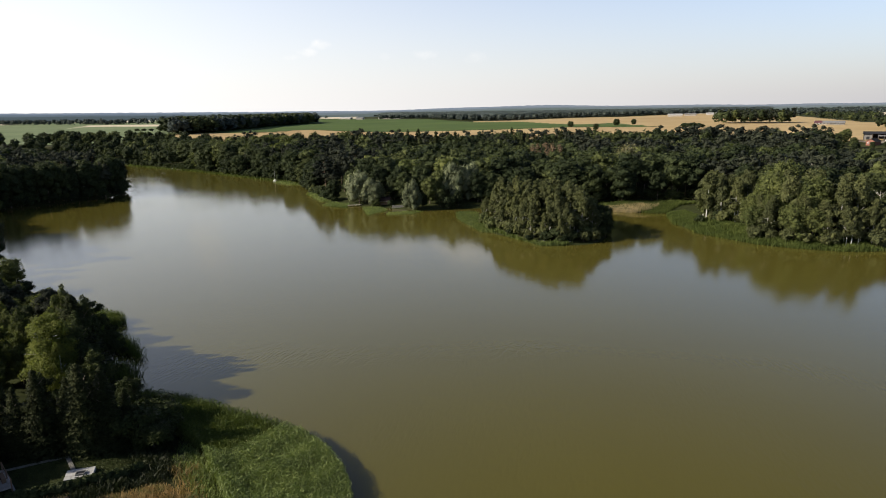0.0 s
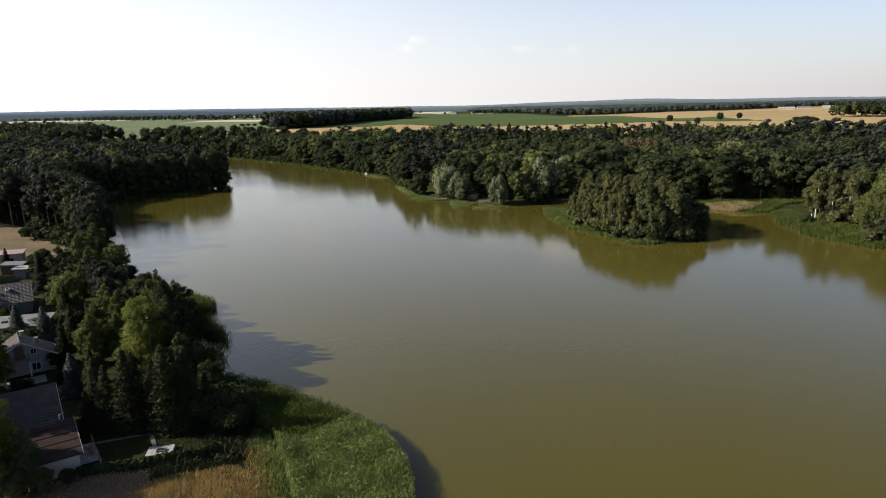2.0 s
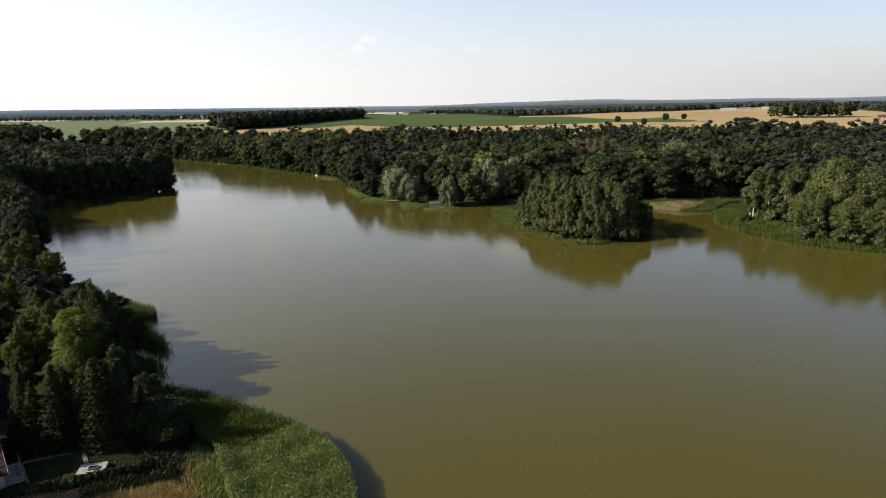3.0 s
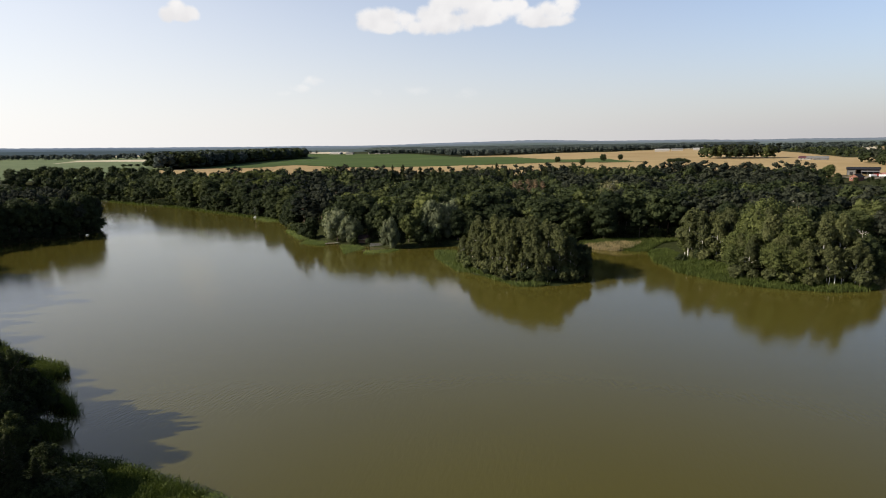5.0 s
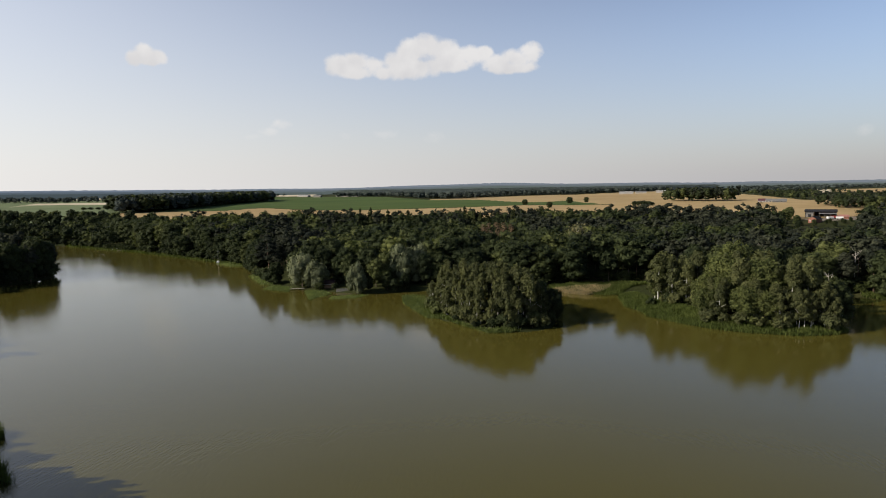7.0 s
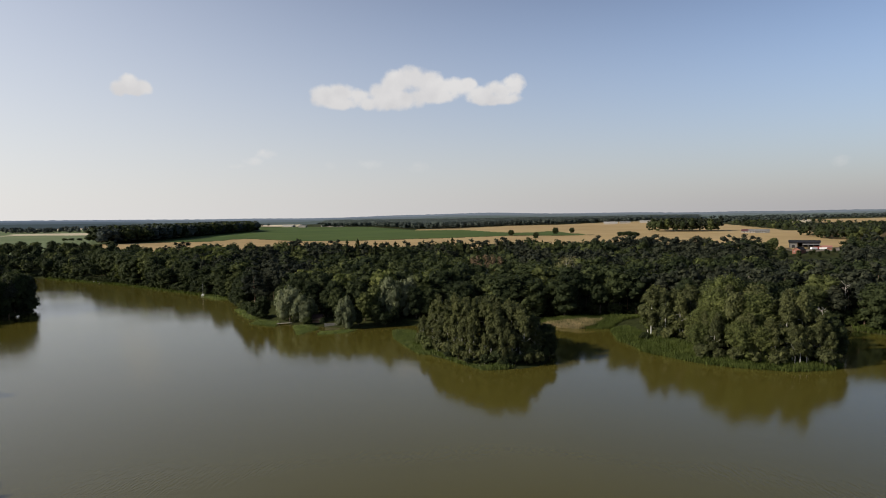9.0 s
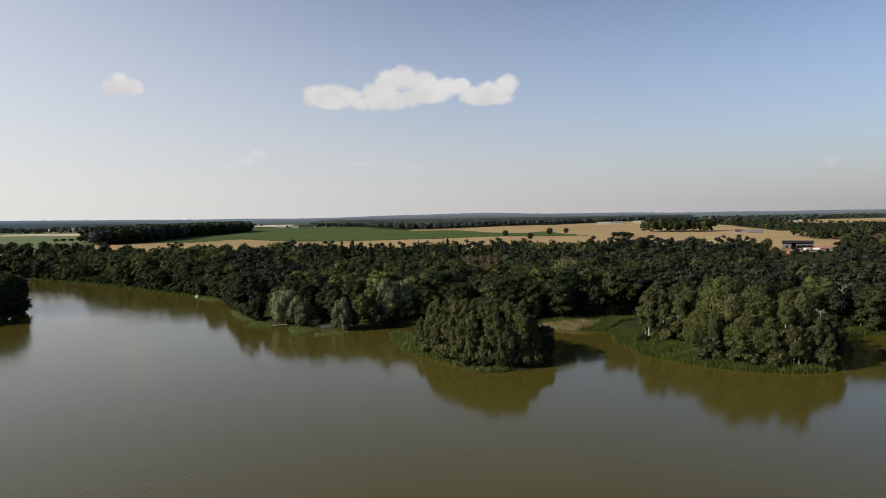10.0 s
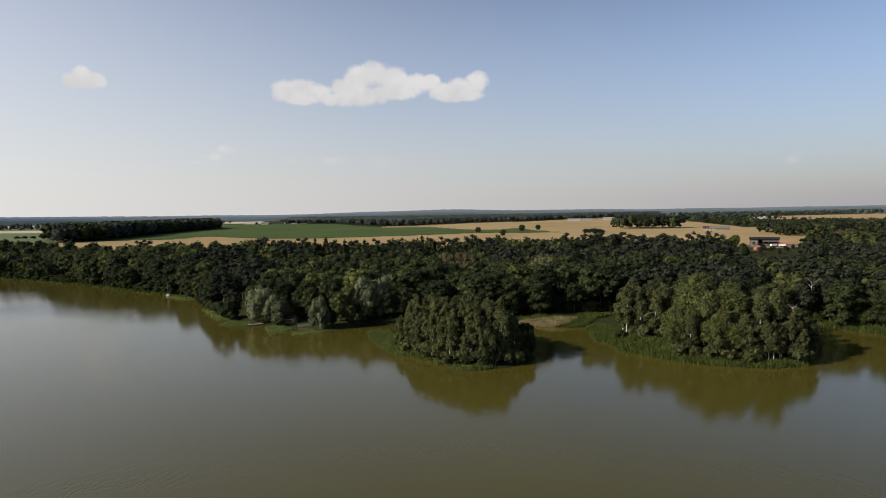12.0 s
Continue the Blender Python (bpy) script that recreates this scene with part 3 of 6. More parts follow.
def lobes_willow(h, w, rng, n=15):
    out = [(0, 0, h * 0.5, w * 0.36, w * 0.36, h * 0.36)]
    for i in range(n):
        t = (i + 0.5) / n
        z = h * (0.16 + 0.78 * t)
        k = math.sin(math.pi * (0.2 + 0.72 * t)) ** 0.6
        a = i * 2.4 + rng.uniform(-0.4, 0.4)
        r = w * 0.33 * k
        s = w * rng.uniform(0.13, 0.2)
        out.append((r * math.cos(a), r * math.sin(a), z - s * 0.4, s, s, s * 1.25))
    return out


def spruce_arrays(h, w, rng, tiers=13, per=9, leaf=0.5, count=4):
    """A cone of drooping tiers, each a ring of needle boughs."""
    vs, f3, n0 = [], [], 0
    for i in range(tiers):
        t = i / tiers
        z = h * (0.1 + 0.87 * t)
        r = w * 0.5 * (1 - t) ** 0.85 + 0.12
        k = max(5, int(per * (0.5 + 0.5 * (1 - t))))
        ang = np.arange(2 * k) * math.pi / k + rng.uniform(0, 1)
        r *= rng.uniform(0.75, 1.2)
        rad = r * np.where(np.arange(2 * k) % 2, 0.5, 1.0) * rng.uniform(0.65, 1.2, 2 * k)
        ring = np.c_[rad * np.cos(ang), rad * np.sin(ang), z - rad * 0.35 + rng.uniform(-0.15, 0.15, 2 * k)]
        v = np.vstack([ring, [[0, 0, z + h * 0.9 / tiers]]])
        j = np.arange(2 * k)
        vs.append(v)
        f3.append(np.c_[j, (j + 1) % (2 * k), np.full(2 * k, 2 * k)] + n0)
        n0 += len(v)
        m = k * count
        a = rng.uniform(0, 6.28, m)
        q = r * rng.uniform(0.35, 1.08, m)
        p = np.c_[q * np.cos(a), q * np.sin(a), z - q * 0.3 + (1 - q / r) * h * 0.6 / tiers + rng.uniform(-0.1, 0.2, m)]
        d = np.c_[np.cos(a), np.sin(a), np.full(m, 0.7)]
        lv, lf = leaves(p, d, leaf * (0.5 + 0.7 * (1 - t)), rng, 0.3, 0.5, 1.3)
        vs.append(lv)
        f3.append(lf + n0)
        n0 += len(lv)
    return np.concatenate(vs), np.concatenate(f3)


SPECIES = {   # height, width, leaf material, bark material
    "broadleaf": (17, 10.5, LEAF_OAK, BARK), "birch": (15, 6.0, LEAF_BIRCH, BARK_BIRCH), "pine": (18, 7.5, LEAF_PINE, BARK_PINE),
    "willow": (12, 10.0, LEAF_WILLOW, BARK), "spruce": (13, 5.2, LEAF_SPRUCE, BARK), "blue": (9, 4.2, LEAF_BLUE, BARK),
    "bright": (13, 9.5, LEAF_LIME, BARK), "bush": (4, 5.0, LEAF_OAK, BARK), "thicket": (4, 5.0, LEAF_BIRCH, BARK), "alder": (4, 5.0, LEAF_BUSH_SHADE, BARK), "fir": (17, 10.5, LEAF_FAR_HAZED, BARK), "young_birch": (15, 6.0, LEAF_BRIGHT, BARK_BIRCH), "dying": (15, 8.0, LEAF_RED, BARK), "yellowed": (17, 9.5, LEAF_YELLOW, DEADWOOD)}


def crown_for(kind, detail, seed):
    """Crown arrays at one of five levels, from 0 near the houses to 4 beyond the fields."""
    rng = np.random.default_rng(seed)
    h, w = SPECIES[kind][:2]
    count, size, sub = ((9000, 0.25, 2), (1300, 0.5, 1), (340, 0.8, 1), (180, 1.0, 1), (70, 1.5, 1))[detail]
    if kind in ("spruce", "blue"):
        return spruce_arrays(h, w, rng, (17, 13, 9, 8, 6)[detail], (12, 9, 6, 6, 5)[detail], (0.21, 0.5, 0.8, 1.0, 1.4)[detail], (42, 9, 4, 2, 1)[detail])
    if kind in ("birch", "young_birch"):
        lb = lobes_birch(h, w, rng, (56, 28, 10, 7, 4)[detail])
        return crown_arrays(lb, int(count * (1.7 if detail == 0 else 1.7)), size * (0.42 if detail == 0 else 0.46), rng, 1, 0.8, (0.3, 0.6, 0.7, 0.75, 0.8)[detail], 0.5, 2.4, (0.35, 1.35) if detail == 0 else (0.55, 1.25))
    if kind == "pine":
        return crown_arrays(lobes_pine(h, w, rng, (22, 15, 9, 7, 4)[detail]), int(count * 0.85), size, rng, sub, 0.0, 0.82, 0.6)
    if kind == "willow":
        return crown_arrays(lobes_willow(h, w, rng, (20, 15, 9, 7, 5)[detail]), count, size * 0.9, rng, sub, 0.9, 0.85, 0.4, 1.5)
    if kind in ("bush", "thicket", "alder"):
        return crown_arrays(lobes_broad(h, w, rng, 9, -0.8), int(count * 0.26), size * 0.95, rng, 1)
    if kind == "dying":
        return crown_arrays(lobes_birch(h, w, rng, (14, 10, 6, 5, 4)[detail]), int(count * 0.7), size * 0.8, rng, sub, 0.2, 0.4, 1.0, 1.0, (0.4, 1.2))
    if kind == "yellowed":
        return crown_arrays(lobes_broad(h, w, rng, 12), int(count * 0.7), size * 0.8, rng, sub, 0.1, 0.5, 1.0, 1.0, (0.5, 1.2))
    if detail == 0:
        return crown_arrays(lobes_clumped(h, w, rng), count, size * 1.25, rng, 1, 0.0, 0.6, 0.9, 1.1, (0.5, 1.45))
    if kind == "bright" and detail == 1:
        return crown_arrays(lobes_broad(h, w, rng, 46, -0.95), 2300, 0.36, rng, 1, 0.3, 0.7, 0.8, 1.3, (0.6, 1.4))
    if detail == 4:
        return crown_arrays(lobes_broad(h, w, rng, 7, -0.9), count, size, rng, sub, 0.0, 0.9, 0.3, 1.0, (0.82, 1.1))
    return crown_arrays(lobes_broad(h, w, rng, (0, 24, 12, 9)[detail], (0, -0.92, -0.25, -0.5)[detail]), count, size, rng, sub, 0.0, 0.86, 0.72, 1.2)


MESHES = {}


def tree_meshes(kind, detail, variant):
    key = kind, detail, variant
    if key not in MESHES:
        seed = sum(ord(c) for c in kind) * 31 + detail * 7 + variant * 101
        h, w, leaf, bark = SPECIES[kind]
        v, f3 = crown_for(kind, detail, seed)
        crown = from_arrays("crown", v, [f3], leaf, smooth=True)
        r = 0.12 if kind == "birch" else 0.012 * h + 0.03
        tv, tf = trunk_arrays(h, r, np.random.default_rng(seed + 5), 0.85, (7, 5, 0)[detail] if kind not in ("bush", "thicket", "alder") else 2, w * 0.35, 0.3 if kind != "pine" else 0.55)
        MESHES[key] = crown, from_arrays("trunk", tv, [tf], bark, smooth=True)
    return MESHES[key]


TREE_NAMES = {"broadleaf": "broadleaf_tree", "birch": "birch_tree", "pine": "pine_tree", "willow": "willow_tree", "spruce": "spruce_tree", "blue": "blue_spruce",
              "bright": "linden_tree", "bush": "bush", "thicket": "bush", "alder": "bush", "young_birch": "birch_tree", "dying": "withered_tree", "yellowed": "half_dead_tree"}
TREE_WORDS = {"broadleaf": "dark green broadleaf tree with domed crown", "birch": "birch with white trunk and olive leaves",
              "pine": "dark Scots pine with bare reddish trunk", "willow": "grey-green willow with rounded crown",
              "spruce": "dark green conical spruce tree", "blue": "silvery blue garden spruce", "bright": "light green linden tree in full leaf",
              "bush": "low dense green bush", "thicket": "olive-green leafy bush", "alder": "bush with shade darkened into its leaves", "young_birch": "light yellow-green birch with drooping sprays", "dying": "withered tree with reddish-brown leaves", "yellowed": "half-dead yellowed tree with bare limbs"}
TREE_TURN = np.random.default_rng(77)


def tree(kind, x, y, h, detail=1, where="", wide=1.0, group="", z=None, variants=3):
    """One tree: an empty at its foot with trunk and crown."""
    crown, trunk = tree_meshes(kind, detail, int(TREE_TURN.integers(variants)))
    ob = new(TREE_NAMES[kind])
    s = h / SPECIES[kind][0]
    m = pose(x, y, (gz(x, y) if z is None else z) - 0.05, 0, 0, TREE_TURN.uniform(0, 360))
    ob.matrix_basis = m @ Matrix.Diagonal((s * wide, s * wide, s, 1))
    part("trunk", trunk, None, ob)
    part("crown", crown, None, ob)
    tagged(ob, TREE_WORDS[kind] + (" " + where if where else ""), "bush" if kind in ("bush", "thicket", "alder") else "tree", group)
    return ob


def woodland(name, trees, label, detail=2, category="woodland"):
    """Many trees as one mesh per leaf kind: rows of (kind, x, y, h, wide)."""
    rng = np.random.default_rng(len(trees))
    kinds = {}
    for row in trees:
        kinds.setdefault(row[0], []).append(row)
    base = new(name)
    tagged(base, label, category, kind="stuff")
    for kind, rows in kinds.items():
        models = [crown_for(kind, detail, 900 + i * 13 + len(kind)) for i in range(4)]
        hv, vs, f3, tones, n0 = SPECIES[kind][0], [], [], [], 0
        tvs, tfs, tn = [], [], 0
        gzs = ground_z(np.array([r[1] for r in rows]), np.array([r[2] for r in rows]))
        for (k, x, y, h, wide), z in zip(rows, gzs):
            v, a = models[rng.integers(4)]
            t, s = rng.uniform(0, 6.28), h / hv
            c, sn = math.cos(t) * s * wide, math.sin(t) * s * wide
            vs.append(np.c_[v[:, 0] * c - v[:, 1] * sn + x, v[:, 0] * sn + v[:, 1] * c + y, v[:, 2] * s + z])
            f3.append(a + n0)
            tones.append(np.full(len(v), rng.uniform(0, 1)))
            n0 += len(v)
            tv, tf = tube([(x, y, z - 0.4), (x + 0.2, y, z + h * 0.4), (x, y, z + h * 0.75)], [0.02 * h * 0.6, 0.015 * h * 0.6, 0.005 * h], 4)
            tvs.append(tv)
            tfs.append(tf + tn)
            tn += len(tv)
        part("crown", from_arrays("crown", np.concatenate(vs), [np.concatenate(f3)], SPECIES[kind][2], np.concatenate(tones), True), None, base)
        if detail >= 3:
            continue
        part("trunk", from_arrays("trunk", np.concatenate(tvs), [np.concatenate(tfs)], SPECIES[kind][3]), None, base)
    return base


# ---------------------------------------------------------------- woods round the lake
MAIN_WOOD = [(-36, 253), (-53, 261), (-63, 265), (-70, 271), (-79, 278), (-88, 294), (-103, 320), (-118, 355), (-134, 371), (-158, 391), (-186, 414), (-221, 444), (-253, 465),
             (-283, 485), (-308, 504), (-345, 516), (-420, 510), (-420, 585), (-330, 590), (-250, 560), (-190, 535), (-100, 510), (-30, 505), (60, 505), (140, 500), (205, 470),
             (245, 440), (300, 470), (385, 500), (390, 440), (270, 300), (225, 225), (200, 197), (155, 220), (142, 236), (128, 240), (112, 236), (100, 246), (80, 262), (62, 262), (50, 262), (20, 266), (0, 266), (-13, 261)]
LEFT_WOOD = [(-149, 162), (-173, 182), (-206, 207), (-222, 227), (-221, 243), (-216, 264), (-207, 282), (-199, 297), (-198, 314), (-208, 328), (-241, 346), (-300, 395), (-420, 420),
             (-440, 420), (-420, 300), (-300, 200), (-250, 172), (-200, 174)]


def mixed_kind(x, y, rng):
    """What grows where: pines on the right and in the middle of the wood, broadleaf along the water."""
    n = noise.noise(Vector((x * 0.012, y * 0.012, 3.3)))
    n2 = noise.noise(Vector((x * 0.035, y * 0.035, 8.1)))
    u = rng.uniform()
    if x > 40:
        return "pine" if n + n2 * 0.6 + u * 0.3 > 0.0 else ("bright" if u < 0.08 else "broadleaf")
    if x > -110 and y > 420:
        return "spruce" if n2 > 0.18 else ("pine" if u < 0.55 else "broadleaf")
    return "pine" if n > 0.28 and u < 0.7 else ("bright" if u < 0.22 and x < -50 or u < 0.04 else "broadleaf")


def plant_woods():
    rng = np.random.default_rng(4)
    pts = scatter(MAIN_WOOD, 8.9, 11)
    d = shore(pts[:, 0], pts[:, 1])
    deep, front = [], []
    for (x, y), s in zip(pts, d):
        if -72 < x < -12 and y < 286:
            continue
        if s < 0.8 or 0.49 < x / y < 0.6 and y > 534 or -60 < x < -40 and y < 272:
            continue
        if math.hypot(x - 21, y - 342) < 11 or math.hypot(x - 55, y - 308) < 9:
            continue
        kind = mixed_kind(x, y, rng) if x > -230 else "broadleaf"
        h = {"pine": 18, "broadleaf": 17, "bright": 16, "spruce": 19}[kind] * rng.uniform(0.74, 1.14)
        if 0.475 < x / y < 0.6 and y > 300:
            h = min(h * 0.75, 39.5 - 0.0575 * math.hypot(x, y) - gz(x, y))
            h = max(h, 3.2)
        (front if s < 13 and y < 460 and x < 200 else deep).append((kind, x, y, h * (1.13 if y > 430 and x > -200 else 1.0) * (0.78 if x < -230 else 0.92 if x < -130 else 1.02), rng.uniform(0.95, 1.3)))
    for kind, x, y, h, wide in front:
        kind = "broadleaf" if kind in ("spruce", "pine") and (rng.uniform() < 0.75 or 15 < x < 120) else kind
        tree(kind, x, y, h * rng.uniform(0.75, 1.0), 1, "by the lake", wide * 1.1, "trees along the far shore")
    for (x0, y0), (x1, y1) in zip(LAKE[33:50], LAKE[34:51]):
        n = max(1, int(math.hypot(x1 - x0, y1 - y0) / 5.5))
        for i in range(n):
            t = (i + rng.uniform()) / n
            x, y = x0 + (x1 - x0) * t + rng.uniform(-1, 1), y0 + (y1 - y0) * t + rng.uniform(0.5, 2.5)
            if -72 < x < -30:
                continue
            tree("bush", x, y, rng.uniform(2.5, 5.5), 1, "at the water's edge", 1.1, "bushes along the far shore")
    for x, y in ((-216, 447), (-208, 442), (-200, 437), (-211, 454), (-203, 447), (-222, 455), (-194, 433), (-250, 478), (-243, 470), (-236, 466), (-228, 461), (-257, 486), (-247, 490), (-238, 482), (-230, 474), (-222, 467)):
        tree("broadleaf", x, y, rng.uniform(18, 21), 1, "by the lake", 1.15, "trees along the far shore")
    for i in range(16):
        tree("alder" if i % 3 else "bush", 14 + i * 4.4 + rng.uniform(-1, 1), 268 + rng.uniform(-1.5, 3), rng.uniform(3, 6), 1, "at the wood's edge", 1.2, "bushes along the far shore")
    woodland("woodland", [r for r in deep if r[2] < 350], "dense mixed wood of pine and broadleaf behind the lake")
    woodland("woodland", [r for r in deep if r[2] >= 350], "rear of the dense mixed wood before the wheat", 3)
    pts = scatter(LEFT_WOOD, 8.6, 12)
    d = shore(pts[:, 0], pts[:, 1])
    deep = []
    for (x, y), s in zip(pts, d):
        kind = "pine" if rng.uniform() < 0.72 else "broadleaf"
        if s < 14 and s > 1 or 160 < y < 190 and x > -260:
            kind = "broadleaf" if s < 8 and rng.uniform() < 0.6 else kind
            tree(kind, x, y, rng.uniform(17, 21), 1, "on the wooded point" if y > 200 else "beside the dry meadow", 1.0, "trees on the wooded point")
        elif s > 1:
            deep.append((kind, x, y, rng.uniform(16, 20.5), rng.uniform(1.0, 1.3)))
    for (x0, y0), (x1, y1) in zip(LAKE[54:63], LAKE[55:64]):
        n = max(1, int(math.hypot(x1 - x0, y1 - y0) / 4.5))
        for i in range(n):
            t = (i + rng.uniform()) / n
            x, y = x0 + (x1 - x0) * t - rng.uniform(1.0, 4.0), y0 + (y1 - y0) * t
            tree("bush", x, y, rng.uniform(3.5, 6.5), 1, "under the pines on the point", 1.2, "bushes on the wooded point")
            if i % 2 == 0:
                tree("broadleaf", x - rng.uniform(0.5, 2.5), y, rng.uniform(16, 20), 1, "on the wooded point", 0.85, "trees on the wooded point")
    woodland("woodland", deep, "dark pine wood on the point")
    rear = [(-425, 515), (-430, 420), (-520, 400), (-680, 430), (-760, 520), (-640, 590), (-520, 570)]
    woodland("woodland", [("broadleaf" if rng.uniform() < 0.7 else "pine", x, y, rng.uniform(15, 19), rng.uniform(1.0, 1.3)) for x, y in scatter(rear, 10, 14)], "rear of the wood towards the pastures", 3)
    return len(front)


plant_woods()


def plant_islands():
    rng = np.random.default_rng(21)
    core = [(-10.5, 222), (-7.5, 211), (-1, 200), (7, 189), (15, 185.8), (23, 186.5), (28.5, 192), (29, 204), (23, 219), (10, 228), (-6, 231)]
    for x, y in scatter(core, 4.3, 5):
        e = float(edge_distance(core, x, y))
        tree("birch", x, y, min(6.6 + 1.25 * e, 14.0) * rng.uniform(0.9, 1.1), 1, "on the small island", rng.uniform(1.25, 1.6), "birches on the small island")
    for x, y in ((6, 190), (16, 187), (23, 190), (0, 198), (11, 189), (27, 198), (-6, 208)):
        tree("bush", x, y, rng.uniform(2.2, 4.2), 1, "under the island birches", 1.0, "bushes on the small island")
    # Darker leaves at this end stand in for the island's shaded right side.
    for x, y, h in ((30, 198, 8.5), (31, 206, 9.5), (27, 214, 11), (28, 202, 10), (21, 221, 11)):
        tree("broadleaf", x, y, h, 1, "among island birches", 0.95, "alders on the small island")
    right = [(72, 192), (79.5, 184.8), (91.5, 179.8), (103, 180), (108, 187), (110, 205), (105, 220), (88, 224), (77, 210)]
    for x, y in scatter(right, 4.5, 6):
        k = "broadleaf" if x > 105 else "bright" if x < 90 and rng.uniform() < 0.4 else "birch"
        tree(k, x, y, min(8.2 + 1.0 * float(edge_distance(right, x, y)), 15.5) * rng.uniform(0.88, 1.14), 1, "on the reed-fringed spit", rng.uniform(0.95, 1.15) if k != "birch" else rng.uniform(1.4, 1.8), "birches on the spit")
    left = [(66, 222), (70, 213), (78, 211), (84, 222), (80, 234), (69, 236)]
    for x, y in scatter(left, 4.5, 7):
        tree("birch", x, y, rng.uniform(13, 16), 1, "on the reed-fringed spit", rng.uniform(1.4, 1.8), "birches on the spit")
    for poly, where, seed in ((core, "under the island birches", 8), (right, "under birches on the spit", 9), (left, "under birches on the spit", 10)):
        for x, y in scatter(poly, 2.9, seed):
            e = float(edge_distance(poly, x, y))
            if e < 2.6 and y < 216 + 0.1 * x and not (x > 90 and rng.uniform() < 0.6):
                tree("thicket" if rng.uniform() < 0.75 else "bush", x, y, rng.uniform(2.4, 5.2), 1, where, rng.uniform(0.75, 1.0), "bushes under the birches")
    for x, y, h, w in ((75, 201, 11, 1.0), (79.5, 196.5, 12.5, 1.0), (84, 193, 11.5, 1.0), (92, 222, 20, 0.85), (87, 220, 15.5, 0.9), (68, 224, 11, 1.0), (74, 218, 11, 1.0)):
        tree("bright", x, y, h, 1, "among birches on the spit", w, "leafy trees on the spit")
    for x, y, h in ((108, 188, 12), (110.5, 197, 13.5), (109, 204, 12.5), (105, 186, 8.5)):
        tree("broadleaf", x, y, h, 1, "ending the spit", 1.0, "leafy trees on the spit")
    for x, y in ((92, 232), (100, 230), (86, 240), (106, 224)):
        tree("broadleaf", x, y, rng.uniform(16, 19), 1, "behind the birches")
    for x, y, h in ((110, 211, 15.5), (113, 221, 17), (105, 228, 17)):
        tree("broadleaf", x, y, h, 1, "behind the birches", 1.0)
    for x, y, h in ((89, 182.6, 9.5), (93.5, 181.4, 10.5), (97, 181.8, 10), (100.5, 181.6, 10.5), (103.5, 183, 9.5)):
        tree("birch", x, y, h, 1, "on the reed-fringed spit", 1.3, "birches on the spit")
    for x in range(112, 160, 5):
        y = float(np.interp(x, [112, 128, 142, 160], [238, 242, 238, 221]))
        for i in range(2):
            tree("alder" if rng.uniform() < 0.6 else "bush", x + rng.uniform(-2, 2), y + rng.uniform(-1, 3) + 4 * i, rng.uniform(3, 5) + 3 * i, 1, "along the far bank", rng.uniform(1.0, 1.3), "bushes along the far bank")
    for x, y in ((74, 194), (88, 186), (105, 187), (98, 184), (64, 218)):
        tree("bush", x, y, rng.uniform(2.5, 4.5), 1, "under birches on the spit")


plant_islands()
for x_, y_, h_, w_ in ((-65, 271, 14, 1.1), (-39.5, 254.5, 12, 0.85), (-23, 270, 16, 1.0), (-17, 273, 15.5, 1.0)):
    tree("willow", x_, y_, h_, 1, "beside the water", w_, "willows by the far shore")
tree("willow", -58, 267.5, 11, 1, "by the hut", 1.25, "willows by the far shore")
for x_, y_, h_ in ((13, 343, 18.5), (20, 345, 19.5), (27, 343, 18.5), (24, 351, 19), (16, 350, 19)):
    tree("dying", x_, y_, h_, 1, "among green trees")
for x_, y_, h_ in ((-70, 280, 14), (-50, 274, 12), (-45, 270, 13), (-48, 281, 15), (-33, 263, 12), (-29, 269, 14), (-37, 274, 15), (-58, 281, 15), (-13, 268, 13), (-14, 278, 15), (-26, 280, 16), (-66, 283, 15), (-41, 282, 15), (-28, 259, 8), (-21, 261, 7), (-35, 258, 6)):
    tree("broadleaf", x_, y_, h_, 1, "by the lake", 1.0, "trees along the far shore")
tree("yellowed", 55, 309, 22, 1, "over the reeds")


tree("alder", -56, 262.8, 3.5, 1, "by the hut", 1.0)
tree("bush", -49.5, 261.5, 3, 1, "by the hut", 0.9)


def dead_tree(x, y, h, label):
    """A bare tree: pale trunk and forked limbs."""
    rng = np.random.default_rng(int(x * 7 + y))
    ob = new("dead_tree")
    ob.matrix_basis = pose(x, y, gz(x, y) - 0.1, 0, 0, rng.uniform(0, 360))
    v, f = tube([(0, 0, 0), (0.15, 0.1, h * 0.35), (-0.1, 0.2, h * 0.7), (0.1, 0, h)], [0.22, 0.17, 0.1, 0.03], 7)
    part("trunk", from_arrays("trunk", v, [f], DEADWOOD, smooth=True), None, ob)
    for i in range(18):
        z = h * rng.uniform(0.4, 0.97)
        a, L = rng.uniform(0, 6.28), h * rng.uniform(0.08, 0.2)
        o = np.array([math.cos(a), math.sin(a), rng.uniform(0.4, 1.0)])
        s = np.array([0, 0.1, z])
        v1, f1 = tube([s, s + o * L * 0.5, s + o * L * (0.9, 0.9, 1.2)], [0.05, 0.035, 0.012], 5)
        m = s + o * L * 0.5
        q = np.array([o[1], -o[0], 0.8]) * L * 0.45
        v2, f2 = tube([m, m + q], [0.035, 0.01], 4)
        part("limb", from_arrays("limb", np.concatenate([v1, v2]), [f1, f2 + len(v1)], DEADWOOD, smooth=True), None, ob)
    tagged(ob, label, "tree")


dead_tree(58, 309, 19.5, "bare dead tree with pale forked limbs in the wood")
dead_tree(143, 241, 15, "bare dead tree with pale limbs by the bank")
dead_tree(118, 262, 17, "bare dead tree with pale limbs in the wood")
